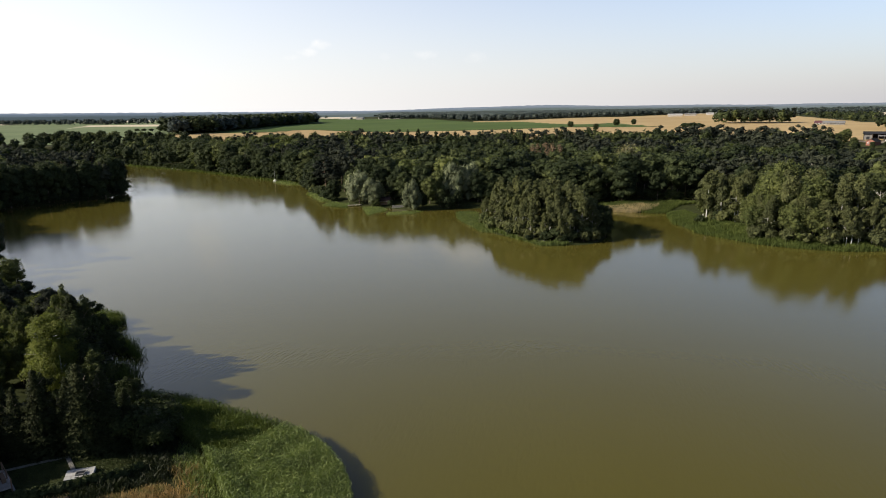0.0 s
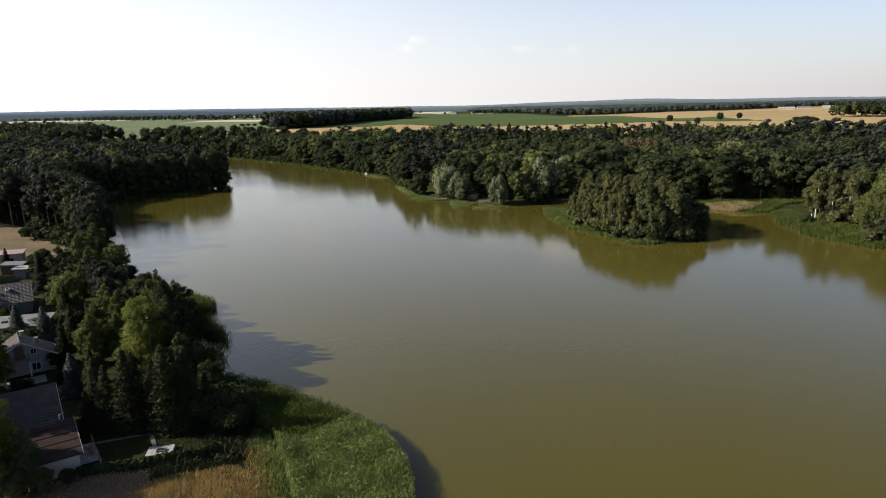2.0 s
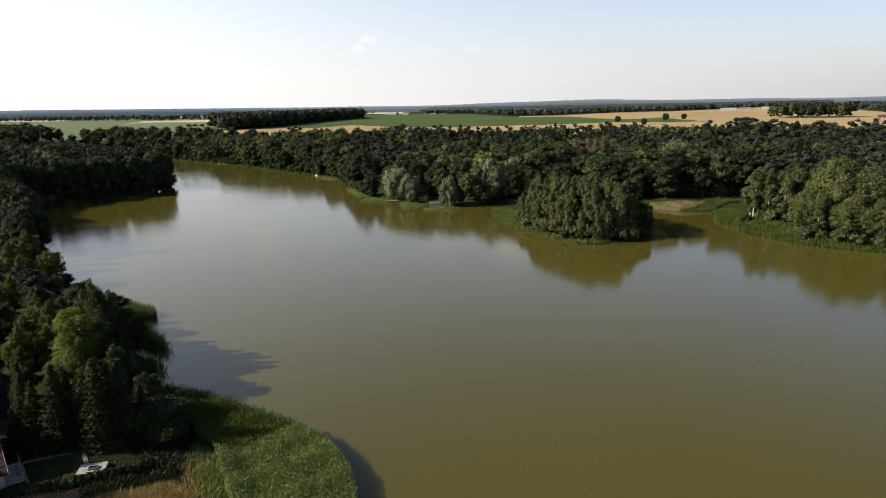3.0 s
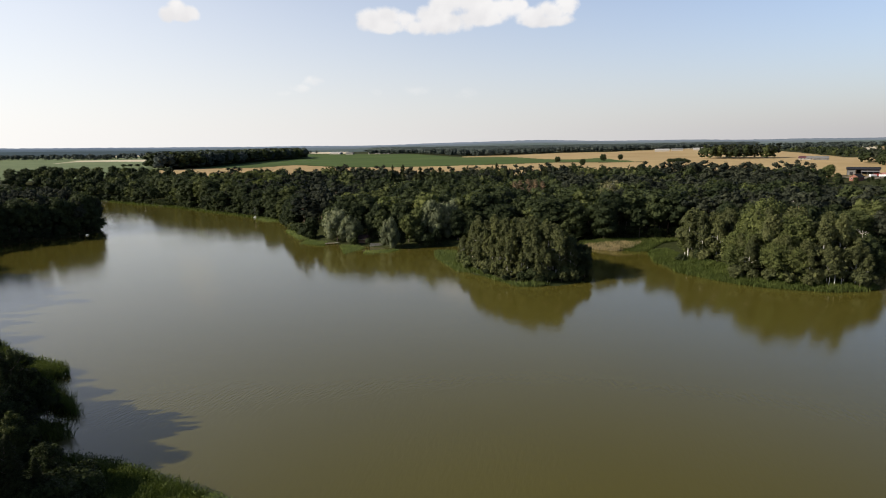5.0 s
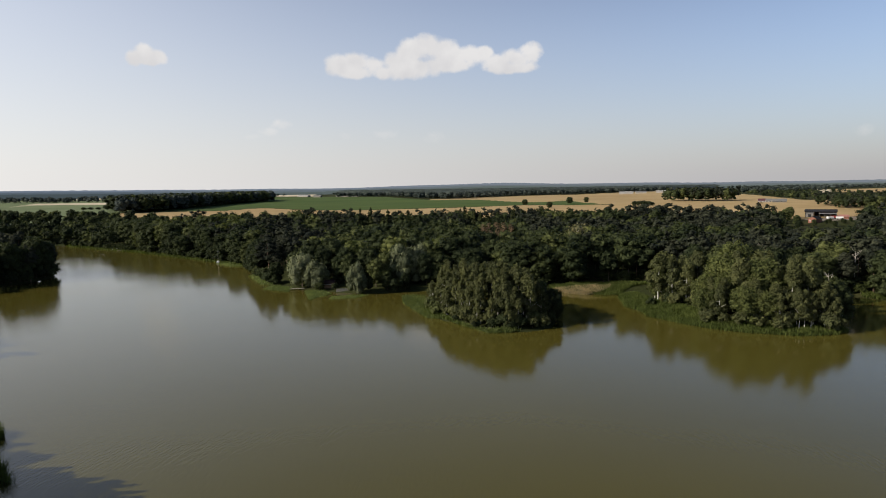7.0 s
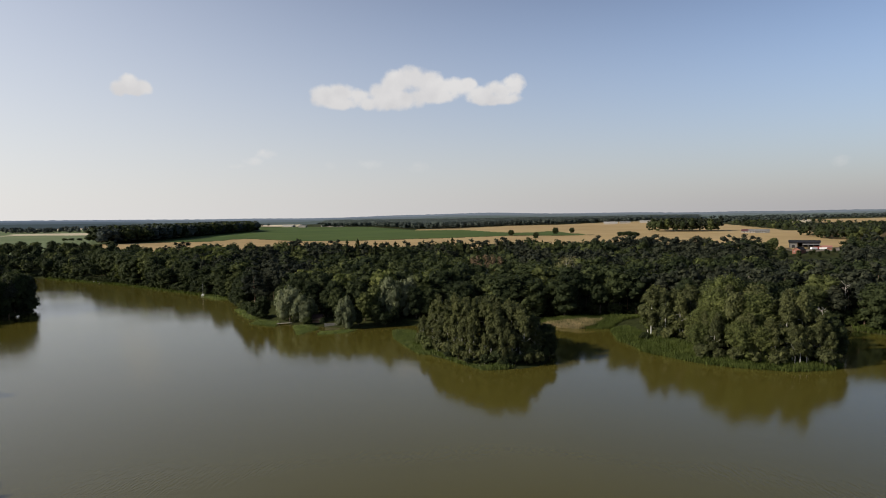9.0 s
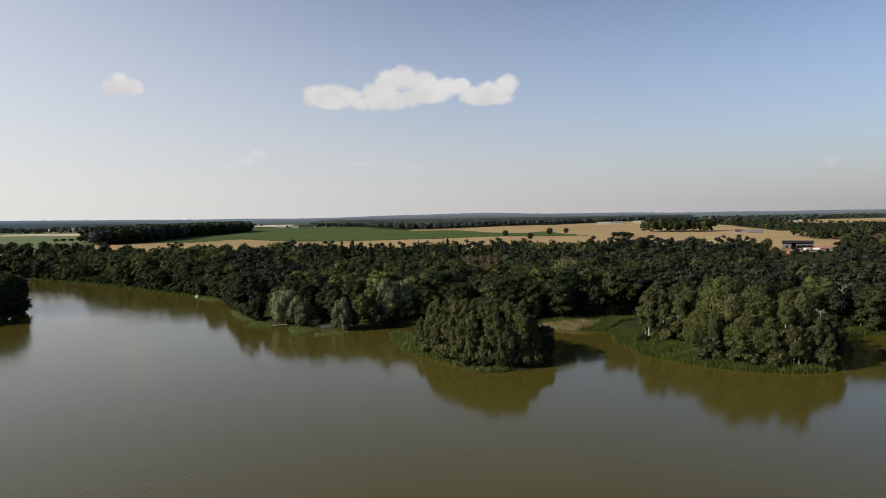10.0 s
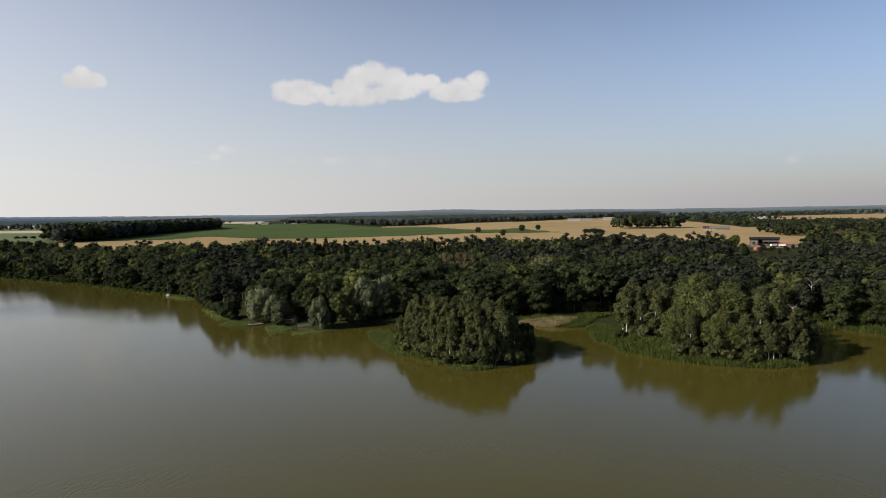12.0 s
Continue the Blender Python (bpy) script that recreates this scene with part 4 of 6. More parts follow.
dead_tree(109, 196, 14, "bare dead tree with pale limbs among birches")


# ---------------------------------------------------------------- reeds
def blades(points, h, w, rng, lean=0.25):
    """Two-jointed blades that bend over a little."""
    n = len(points)
    a = rng.uniform(0, 6.28, n)
    side = np.c_[np.cos(a), np.sin(a), np.zeros(n)] * (w * rng.uniform(0.6, 1.3, (n, 1)))
    hh = h * rng.uniform(0.65, 1.15, (n, 1))
    b = rng.normal(0, lean, (n, 2)) * hh
    z = np.zeros((n, 1))
    mid = points + np.c_[b * 0.35, hh * 0.6]
    tip = points + np.c_[b, hh]
    v = np.stack([points - side / 2, points + side / 2, mid + side / 2, mid - side / 2, tip], 1).reshape(-1, 3)
    i = np.arange(n) * 5
    return v, np.c_[i, i + 1, i + 2, i + 3], np.c_[i + 3, i + 2, i + 4]


def reed_bed(name, poly, per_m2, h, w, mat, label, seed, base=None, lean=0.22, category="reeds", flecks=0, fringe=1.0):
    rng = np.random.default_rng(seed)
    p = scatter(poly, 1 / math.sqrt(per_m2), seed, 1.0)
    p = p[edge_distance(poly, p[:, 0], p[:, 1]) > rng.uniform(0, 1, len(p)) ** 2 * fringe]
    z = np.maximum(ground_z(p[:, 0], p[:, 1]), -0.3) if base is None else np.full(len(p), base)
    patch = np.array([noise.noise(Vector((x * 0.22, y * 0.22, seed))) + 0.5 * noise.noise(Vector((x * 0.7, y * 0.7, seed + 3))) for x, y in p])
    v, q, t = blades(np.c_[p, z], h * (1 + 0.35 * patch[:, None]), w, rng, lean)
    tone = np.repeat(patch * 0.6 + 0.4, 5)
    if flecks:
        # broad leaves that lie over near the top
        p = scatter(poly, 1 / math.sqrt(flecks), seed + 7, 1.0)
        p = p[edge_distance(poly, p[:, 0], p[:, 1]) > rng.uniform(0, 1, len(p)) ** 2 * fringe]
        z = np.maximum(ground_z(p[:, 0], p[:, 1]), -0.3) + h * rng.uniform(0.5, 1.05, len(p)) * (0.96 + 0.07 * np.sin(p[:, 0] * 0.9) * np.cos(p[:, 1] * 0.8))
        a = rng.uniform(0, 6.28, len(p))
        d = np.c_[np.cos(a), np.sin(a), np.full(len(p), 0.2)]
        v2, f2 = leaves(np.c_[p, z], d, 0.105, rng, -0.3, 0.8, 2.4)
        t = np.concatenate([t, f2 + len(v)])
        v = np.concatenate([v, v2])
        tone = np.concatenate([tone, np.repeat(rng.uniform(0.2, 0.9, len(p)), 3)])
    return tagged(part(name, from_arrays(name, v, [q, t], mat, tone), mat), label, category, kind="stuff")


reed_bed("reed_bed", [(-33, 59), (-29, 66), (-27.5, 65.2), (-23.5, 62.3), (-20.3, 58.6), (-18.5, 55.5), (-17, 52), (-14, 42), (-16, 36), (-25, 42), (-30, 50), (-35, 57), (-36.5, 58.8)], 26, 2.1, 0.05, REED,
         "dense green reed bed at the lake's edge", 31, lean=0.1, flecks=330)
# Tree shade on this bed is put in with the dim reed green.
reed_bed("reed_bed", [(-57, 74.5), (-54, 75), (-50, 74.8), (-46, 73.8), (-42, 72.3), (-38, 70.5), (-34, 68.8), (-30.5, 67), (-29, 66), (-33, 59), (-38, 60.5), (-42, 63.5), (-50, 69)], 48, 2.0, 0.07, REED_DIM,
         "green reeds dimmed in colour for tree shade", 30, flecks=60)
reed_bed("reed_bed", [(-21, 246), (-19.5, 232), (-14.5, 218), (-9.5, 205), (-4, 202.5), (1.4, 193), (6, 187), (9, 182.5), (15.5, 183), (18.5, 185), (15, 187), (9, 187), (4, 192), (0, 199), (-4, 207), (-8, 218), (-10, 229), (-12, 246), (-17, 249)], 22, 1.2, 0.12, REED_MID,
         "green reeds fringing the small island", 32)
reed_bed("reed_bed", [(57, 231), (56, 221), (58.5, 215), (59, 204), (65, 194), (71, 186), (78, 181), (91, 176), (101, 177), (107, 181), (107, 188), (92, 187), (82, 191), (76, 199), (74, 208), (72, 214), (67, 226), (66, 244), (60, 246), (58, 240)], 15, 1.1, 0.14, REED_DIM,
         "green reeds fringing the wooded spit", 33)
reed_bed("reed_bed", [(50, 247), (54, 244), (60, 245), (66, 253), (78, 262), (60, 264), (36, 264), (36, 258), (42, 252)], 14, 1.2, 0.14, REED_DIM, "green reeds on the far bank", 40)
reed_bed("reed_bed", [(35, 256), (42, 249), (47, 245.5), (54, 248), (60, 256), (40, 258)], 22, 1.4, 0.11, REED_TAN, "tan flowering reeds on the far bank", 34)
reed_bed("reed_bed", [(-81, 268), (-68, 260), (-69, 270), (-80, 278)], 22, 1.1, 0.12, REED, "low green reeds on a small spit", 35)
reed_bed("reed_bed", [(-62, 262), (-55, 240), (-49, 255), (-54, 262)], 22, 1.0, 0.12, REED, "low green reeds on a small spit", 36)
reed_bed("reed_bed", [(-48, 241), (-38, 244), (-34, 251), (-48, 248)], 22, 1.0, 0.12, REED, "low green reeds on a small spit", 37)
reed_bed("reed_bed", [(141, 234), (154, 217), (200, 192), (206, 200), (158, 224), (145, 240)], 8, 1.5, 0.17, REED_DIM, "green reeds along the far bank", 38)
reed_bed("reed_bed", [(-102, 316), (-117, 350), (-133, 365), (-157, 385), (-185, 408), (-220, 438), (-252, 459), (-282, 479), (-307, 498), (-309, 505), (-284, 487), (-254, 466), (-222, 446), (-187, 416), (-159, 393), (-135, 373), (-119, 356), (-104, 320)],
         3, 1.3, 0.4, REED_DIM, "narrow strip of reeds along the far bank", 39)


# The next three clumps take the dim green in place of shore shade.
reed_bed("reed_bed", [(-104, 125), (-92, 116), (-84, 112), (-76, 109), (-74, 106.5), (-76, 103), (-82, 105), (-92, 112)], 22, 2.4, 0.1, REED_DIM, "reeds under the shore trees, coloured dark for shade", 41, flecks=40)
reed_bed("reed_bed", [(-77, 103), (-70, 98.5), (-65, 94), (-60.5, 90), (-61.5, 88.8), (-68, 91.5), (-75, 96)], 20, 2.3, 0.08, REED_DIM, "clump of reeds off the shore, coloured dark for shade", 44, lean=0.32, flecks=20)
reed_bed("reed_bed", [(-66, 86), (-61, 84.2), (-56.5, 82.5), (-57, 81), (-60, 79.5), (-65, 81)], 20, 2.2, 0.08, REED_DIM, "clump of reeds below tall trees, coloured dark for shade", 45, lean=0.32, flecks=20)


reed_bed("reed_bed", [(-116, 350), (-124, 350), (-137, 364), (-131, 371)], 6, 1.2, 0.2, REED, "low green reeds by the moored boat", 42)
reed_bed("reed_bed", [(-79, 279), (-85, 280), (-101, 310), (-96, 312)], 6, 1.2, 0.2, REED, "low green reeds along the wood", 43)


# ---------------------------------------------------------------- near shore trees
GARDEN_CONIFERS = [("spruce", -57.8, 54.0, 5.6, 1.3), ("spruce", -56.0, 55.2, 8.7, 1.15), ("spruce", -53.8, 56.0, 10.6, 1.2), ("spruce", -51.6, 58.0, 9.0, 1.2), ("spruce", -49.8, 57.6, 11.2, 1.25),
                   ("spruce", -47.8, 58.8, 10.6, 1.2), ("spruce", -46.2, 60.5, 7.5, 1.2), ("spruce", -60.5, 58.5, 8.0, 1.2), ("spruce", -65.0, 79, 14.0, 1.6), ("spruce", -62.5, 75.5, 10.5, 1.4),
                   ("spruce", -58.5, 71, 8.5, 1.3)]
SHORE_CONIFERS = [("blue", -92.5, 77.8, 7.4, 1.25), ("blue", -88.0, 78.6, 7.2, 1.2), ("spruce", -95.5, 91, 7.2, 1.2), ("spruce", -77.9, 71.8, 7.6, 1.0), ("blue", -68.1, 62.8, 6.4, 1.1),
                  ("spruce", -74.2, 66.6, 2.8, 1.1), ("spruce", -73.2, 65.8, 2.6, 1.0), ("spruce", -75.0, 67.6, 2.9, 1.0), ("spruce", -82, 78, 8.0, 1.2), ("spruce", -64.5, 62.5, 7.5, 1.1),
                  ("spruce", -75, 90, 10.5, 1.5), ("pine", -80, 94, 9.5, 1.2), ("pine", -72, 88, 9.5, 1.2)]
# The pine at -140, 98 is added to shade the red roof.
WEST_CONIFERS = [("pine", -103.2, 106.2, 8.5, 1.2), ("pine", -97, 102, 9, 1.2), ("pine", -92, 97, 9, 1.2), ("pine", -87, 92, 8.5, 1.2), ("spruce", -106, 100, 7, 1.1),
                 ("pine", -140, 148, 13, 1.0), ("pine", -146, 154, 14, 1.0), ("spruce", -144.0, 124.0, 5.4, 1.3), ("spruce", -153.0, 122.5, 5.4, 1.3), ("pine", -106.4, 97.2, 7.2, 0.9), ("spruce", -122, 112, 7, 1.2),
                 ("pine", -140, 98, 14, 1.1)]
GARDEN_BIRCHES = [("young_birch", -58.2, 42.7, 9.8, 1.35), ("young_birch", -60.8, 40.8, 10.4, 1.4), ("birch", -56.5, 40.0, 8, 1.3), ("birch", -62.5, 43.0, 9, 1.2), ("young_birch", -62.5, 70.8, 12.4, 2.1),
                  ("young_birch", -60, 68.5, 9.0, 1.5), ("birch", -54.8, 42.2, 7, 1.3)]
SHORE_BIRCHES = [("young_birch", -66.5, 75, 10.5, 1.9), ("young_birch", -70, 79, 9, 1.4), ("young_birch", -82.5, 62.5, 8.4, 1.7), ("young_birch", -80, 63.2, 7.0, 1.6), ("young_birch", -78, 59, 9, 1.6),
                 ("birch", -76.0, 57, 9.0, 1.5), ("young_birch", -84, 64.5, 8.5, 1.5)]
GARDEN_LEAFY = [("broadleaf", -68.7, 82.4, 13.6, 0.66), ("broadleaf", -64.5, 81, 12.8, 0.66), ("broadleaf", -56.5, 66, 7.5, 1.0), ("broadleaf", -48.5, 65, 7, 1.1),
                ("broadleaf", -56.0, 69.5, 8.5, 1.0), ("broadleaf", -60, 34, 7, 1.0), ("broadleaf", -59.5, 64, 6.5, 0.9)]
# Broadleafs of 14 m and more are unseen, added to shade the garden.
SHORE_LEAFY = [("bright", -73.3, 72.5, 8.2, 0.85), ("bright", -75.5, 76, 8.6, 0.8), ("bright", -70.5, 74.5, 8.0, 0.75), ("bright", -79, 83, 8.5, 0.8), ("bright", -69, 68, 7.0, 0.75), ("bright", -84, 88, 8, 0.9),
               ("bright", -84, 100, 8, 1.0), ("broadleaf", -66, 89, 6.5, 1.0), ("broadleaf", -80, 49, 16, 1.1), ("broadleaf", -74, 49.5, 15.5, 0.72), ("broadleaf", -71.5, 46, 14, 0.75), ("broadleaf", -84, 54.5, 15, 1.0), ("broadleaf", -78, 45, 16, 1.1), ("broadleaf", -63.5, 77.5, 11.3, 0.85), ("broadleaf", -61.0, 73.5, 10.8, 1.0), ("broadleaf", -66.5, 84.5, 11.5, 1.0), ("bright", -68.0, 78.5, 11.0, 0.75), ("bright", -71, 85.5, 11.5, 0.8), ("bright", -74.5, 80, 9.5, 0.75)]
MEADOW_PINES = [(-176.1, 165.7), (-177.2, 169.4), (-173.2, 167.9), (-175.5, 173.4), (-167.8, 168.4), (-162.0, 165.4), (-156.5, 162.4), (-149.7, 158.0), (-143.2, 153.9)]
# Some of these take the lighter lime leaf to stand for haze.
WEST_LEAFY = [("broadleaf", -125.5, 115.4, 6.6, 1.15), ("bright", -112, 116, 8, 1.0), ("bright", -122, 128, 9, 1.0), ("bright", -128, 136, 10.5, 1.0), ("broadleaf", -134, 143, 12, 1.0), ("bright", -118, 120, 10, 1.0),
              ("broadleaf", -116, 112, 9, 1.0), ("bright", -104, 86, 3.5, 0.8), ("broadleaf", -121, 95, 6.5, 1.0), ("broadleaf", -118, 88, 9, 1.0), ("broadleaf", -146, 112, 11, 1.0)]
GARDEN_BUSHES = [("alder", -51, 68, 3.5, 1.2), ("alder", -46, 66, 4, 1.2), ("alder", -44, 62, 3.5, 1.2), ("alder", -54, 70, 4, 1.2), ("alder", -48, 65.5, 4, 1.2), ("alder", -45, 64, 4.5, 1.3), ("alder", -43, 60, 3.5, 1.2),
                 ("alder", -46, 61, 5, 1.2), ("thicket", -55.3, 40.9, 2.8, 0.9), ("thicket", -53.6, 42.7, 2.5, 0.8),
                 ("bush", -51.9, 44.3, 1.7, 0.8)]
SHORE_BUSHES = [("alder", -78.5, 70.8, 2.8, 0.9), ("bush", -86, 66, 4, 1.2), ("bush", -75.5, 61.5, 2.2, 1.2)]
WEST_BUSHES = [("bush", -108, 122, 3.5, 1.3), ("bush", -98, 116, 3.5, 1.2), ("bush", -92, 82, 3.5, 1.2), ("bush", -100, 84, 3, 1.0), ("bush", -90, 75, 4, 1.2),
               ("bush", -108, 88, 2.5, 1.4), ("thicket", -104, 86, 2.0, 1.6), ("bush", -118, 99, 3.5, 1.2), ("bush", -102, 97, 4, 1.1), ("bush", -90, 86, 4, 1.1),
               ("bush", -138, 111, 4, 1.2), ("bush", -136, 125, 3.5, 1.2), ("bush", -127, 121, 3.5, 1.2), ("bush", -142, 133, 3, 1.2)]
for i_, (x_, y_) in enumerate(MEADOW_PINES):
    tree("pine", x_, y_, 15 + 2.5 * (i_ % 3), 1, "beside the dry meadow", 0.95, "pines behind the meadow")
    tree("pine" if i_ % 2 else "broadleaf", x_ - 3.5, y_ + 6.5, 14 + 2 * (i_ % 4), 1, "beside the dry meadow", 1.0, "pines behind the meadow")
for i_ in range(26):
    x_, y_ = -182 + 1.75 * i_, 164.5 - 0.62 * i_ + 2.5 * math.sin(i_ * 1.9) + (5 if i_ < 4 else 0)
    tree("alder" if i_ % 3 else "bush", x_, y_, 2.6 + 0.7 * (i_ % 4), 1, "under pines beside the meadow", 1.15, "bushes beside the meadow")
# tall trees beyond the cottages, out of view, added to keep the gardens in shade
woodland("woodland", [("broadleaf" if i_ % 3 else "pine", p_[0], p_[1], 12.0 + i_ % 4, 1.2) for i_, p_ in enumerate(scatter([(-72, 24), (-77, 36), (-79, 45), (-82, 52), (-86, 56), (-98, 58), (-104, 52), (-96, 42), (-85, 25), (-70, 14)], 6.5, 93))],
         "tall trees beyond the lakeside cottages", 4)
GARDENS = [(-68, 68), (-76, 92), (-90, 102), (-106, 120), (-120, 132), (-134, 140), (-128, 122), (-112, 104), (-98, 94), (-86, 82)]
for x_, y_ in scatter(GARDENS, 6.0, 91):
    u_ = TREE_TURN.uniform()
    tree("broadleaf" if u_ < 0.14 else "bright" if u_ < 0.42 else "young_birch" if u_ < 0.5 else "bush" if u_ < 0.7 else "pine" if u_ < 0.88 else "spruce", x_, y_, TREE_TURN.uniform(3, 4.5) if 0.5 <= u_ < 0.7 else TREE_TURN.uniform(5, 8.5), 1, "near the cottages", 1.05, "garden and shore trees")
for k_, x_, y_, h_, w_ in GARDEN_CONIFERS + SHORE_CONIFERS + WEST_CONIFERS + GARDEN_BIRCHES + SHORE_BIRCHES + GARDEN_LEAFY + SHORE_LEAFY + WEST_LEAFY + GARDEN_BUSHES + SHORE_BUSHES + WEST_BUSHES:
    tree(k_, x_, y_, h_, 0, "near the cottages" if x_ > -112 else "by the lake", w_, "garden and shore trees", variants=2)


# ---------------------------------------------------------------- far woods, lone trees and the ridge
def canopy(poly, h, label, seed, step=13.0):
    """The closed, billowing top of a wood seen from far off."""
    xs0, ys0 = zip(*poly)
    xs, ys = np.arange(min(xs0), max(xs0) + step, step), np.arange(min(ys0), max(ys0) + step, step)
    gx, gy = np.meshgrid(xs, ys)
    rng = np.random.default_rng(seed)
    gx2, gy2 = gx + rng.uniform(-4, 4, gx.shape), gy + rng.uniform(-4, 4, gy.shape)
    top = ground_z(gx2.ravel(), gy2.ravel()).reshape(gx.shape) + h * rng.uniform(0.6, 1.15, gx.shape) * np.clip(edge_distance(poly, gx2.ravel(), gy2.ravel()).reshape(gx.shape) / 16, 0, 1)
    v, f = sheet(xs, ys, top)
    v[:, 0], v[:, 1] = gx2.ravel(), gy2.ravel()
    c = v[f].mean(1)
    f = f[inside(poly, c[:, 0], c[:, 1])]
    used, inv = np.unique(f, return_inverse=True)
    me = from_arrays("canopy", v[used], [inv.reshape(-1, 4)], LEAF_FAR_HAZED, rng.uniform(0, 1, len(used)))
    return tagged(part("canopy", me, None), label, "woodland", kind="stuff")


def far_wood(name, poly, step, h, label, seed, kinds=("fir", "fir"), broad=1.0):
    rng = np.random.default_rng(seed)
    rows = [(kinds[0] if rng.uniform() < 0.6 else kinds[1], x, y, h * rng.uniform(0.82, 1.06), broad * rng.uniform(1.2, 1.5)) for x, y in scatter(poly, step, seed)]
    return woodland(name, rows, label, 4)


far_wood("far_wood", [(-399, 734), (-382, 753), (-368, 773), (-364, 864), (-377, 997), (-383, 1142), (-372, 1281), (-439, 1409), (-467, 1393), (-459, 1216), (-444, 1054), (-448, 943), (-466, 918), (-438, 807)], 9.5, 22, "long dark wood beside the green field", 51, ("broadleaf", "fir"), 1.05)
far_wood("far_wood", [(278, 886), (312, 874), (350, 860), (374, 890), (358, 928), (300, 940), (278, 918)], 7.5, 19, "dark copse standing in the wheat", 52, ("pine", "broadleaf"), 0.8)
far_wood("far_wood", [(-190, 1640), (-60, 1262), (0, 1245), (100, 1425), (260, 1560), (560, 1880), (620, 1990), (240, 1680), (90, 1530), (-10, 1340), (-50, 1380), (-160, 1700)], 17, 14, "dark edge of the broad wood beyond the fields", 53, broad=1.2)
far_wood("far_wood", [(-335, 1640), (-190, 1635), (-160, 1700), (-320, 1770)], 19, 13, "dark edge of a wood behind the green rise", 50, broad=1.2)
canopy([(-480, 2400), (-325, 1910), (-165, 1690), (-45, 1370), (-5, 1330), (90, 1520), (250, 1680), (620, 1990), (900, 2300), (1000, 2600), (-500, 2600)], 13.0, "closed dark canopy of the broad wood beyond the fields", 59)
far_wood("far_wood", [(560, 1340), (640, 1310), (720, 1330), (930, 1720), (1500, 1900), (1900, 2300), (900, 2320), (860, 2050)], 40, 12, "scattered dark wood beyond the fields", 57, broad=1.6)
far_wood("far_wood", [(400, 530), (440, 640), (470, 770), (520, 790), (700, 760), (620, 560), (450, 480)], 14, 12, "dense dark trees beside the farm", 58, ("broadleaf", "pine"))
far_wood("far_wood", [(465, 1020), (440, 890), (450, 850), (500, 870), (640, 1290), (705, 1290), (620, 1000), (520, 800), (470, 770), (440, 740), (600, 700), (700, 780), (640, 1000), (720, 1320), (560, 1320)], 17, 10, "trees and hedges round the farm", 54, ("broadleaf", "pine"))
far_wood("far_wood", [(-1500, 1500), (-860, 1340), (-740, 1425), (-740, 1480), (-1100, 1560), (-1500, 1700)], 30, 14, "line of trees between pale fields", 55)
far_wood("far_wood", [(371, 702), (369, 658), (374, 624), (396, 625), (425, 639), (485, 729), (469, 740), (450, 751), (429, 764), (405, 761)], 9, 14, "dense dark wood behind the farm", 49, ("broadleaf", "pine"), 0.85)
for n_, line_ in enumerate(([(-2300, 1750), (-1500, 1620), (-1180, 1640), (-1180, 1690), (-1500, 1690), (-2300, 1830)], [(-2100, 2000), (-1500, 2060), (-900, 2120), (-560, 2060), (-560, 2110), (-900, 2190), (-2100, 2080)],
                            [(-1750, 1180), (-1480, 1290), (-1470, 1330), (-1750, 1240)], [(-1000, 1385), (-760, 1370), (-740, 1400), (-1000, 1430)])):
    far_wood("far_wood", line_, 33, 10, "hedgerow of trees between distant fields", 70 + n_, broad=1.6)
for x_, y_, h_ in ((80, 842, 8.5), (140, 862, 9.5), (170, 908, 8), (102, 770, 8)):
    tree("broadleaf", x_, y_, h_, 1, "alone at the field's edge", 1.6)
for x_, y_, h_ in ((204, 779, 6), (210, 776, 6.5), (216, 775, 6), (220, 773, 5), (-516, 879, 4), (-505, 876, 4), (-492, 872, 4)):
    tree("bush", x_, y_, h_, 1, "in a hedge between fields", 1.6)


def ridge(name, r, z0, top, rough, mat, label, seed):
    """A far wooded skyline, bent round the place."""
    az = np.radians(np.arange(-85, 85, 0.2))
    up = np.array([top + rough * (noise.noise(Vector((a * 9, seed, 0))) + 0.35 * noise.noise(Vector((a * 140, seed, 2)))) for a in az])
    up += r * (0.0032 * np.clip((-np.degrees(az) - 14) / 25, 0, 1) + 0.0034 * np.clip((np.degrees(az) + 12) / 12, 0, 1) * np.clip((18 - np.degrees(az)) / 14, 0, 1))
    x, y = r * np.sin(az), r * np.cos(az)
    n = len(az)
    v = np.concatenate([np.c_[x, y, np.full(n, z0)], np.c_[x, y, up], np.c_[x * 1.01, y * 1.01, up - 3]])
    i = np.arange(n - 1)
    f = np.concatenate([np.c_[i, i + 1, i + n + 1, i + n], np.c_[i + n, i + n + 1, i + 2 * n + 1, i + 2 * n]])
    tagged(part(name, from_arrays(name, v, [f], mat), mat), label, "backdrop", kind="structure")


# Haze on the ridges is put in as emission, stronger on the sunward left.
def haze_glow_material(name, colour, glow):
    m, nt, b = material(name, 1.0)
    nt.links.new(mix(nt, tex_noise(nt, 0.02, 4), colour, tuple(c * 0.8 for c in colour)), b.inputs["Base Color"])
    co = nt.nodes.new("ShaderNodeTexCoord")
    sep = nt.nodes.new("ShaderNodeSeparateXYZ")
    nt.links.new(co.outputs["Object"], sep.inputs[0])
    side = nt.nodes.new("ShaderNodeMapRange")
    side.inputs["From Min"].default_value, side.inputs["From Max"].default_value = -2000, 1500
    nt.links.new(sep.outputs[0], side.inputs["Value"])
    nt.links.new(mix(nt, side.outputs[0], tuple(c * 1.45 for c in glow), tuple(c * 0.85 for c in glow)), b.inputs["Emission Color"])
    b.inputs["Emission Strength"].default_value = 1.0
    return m


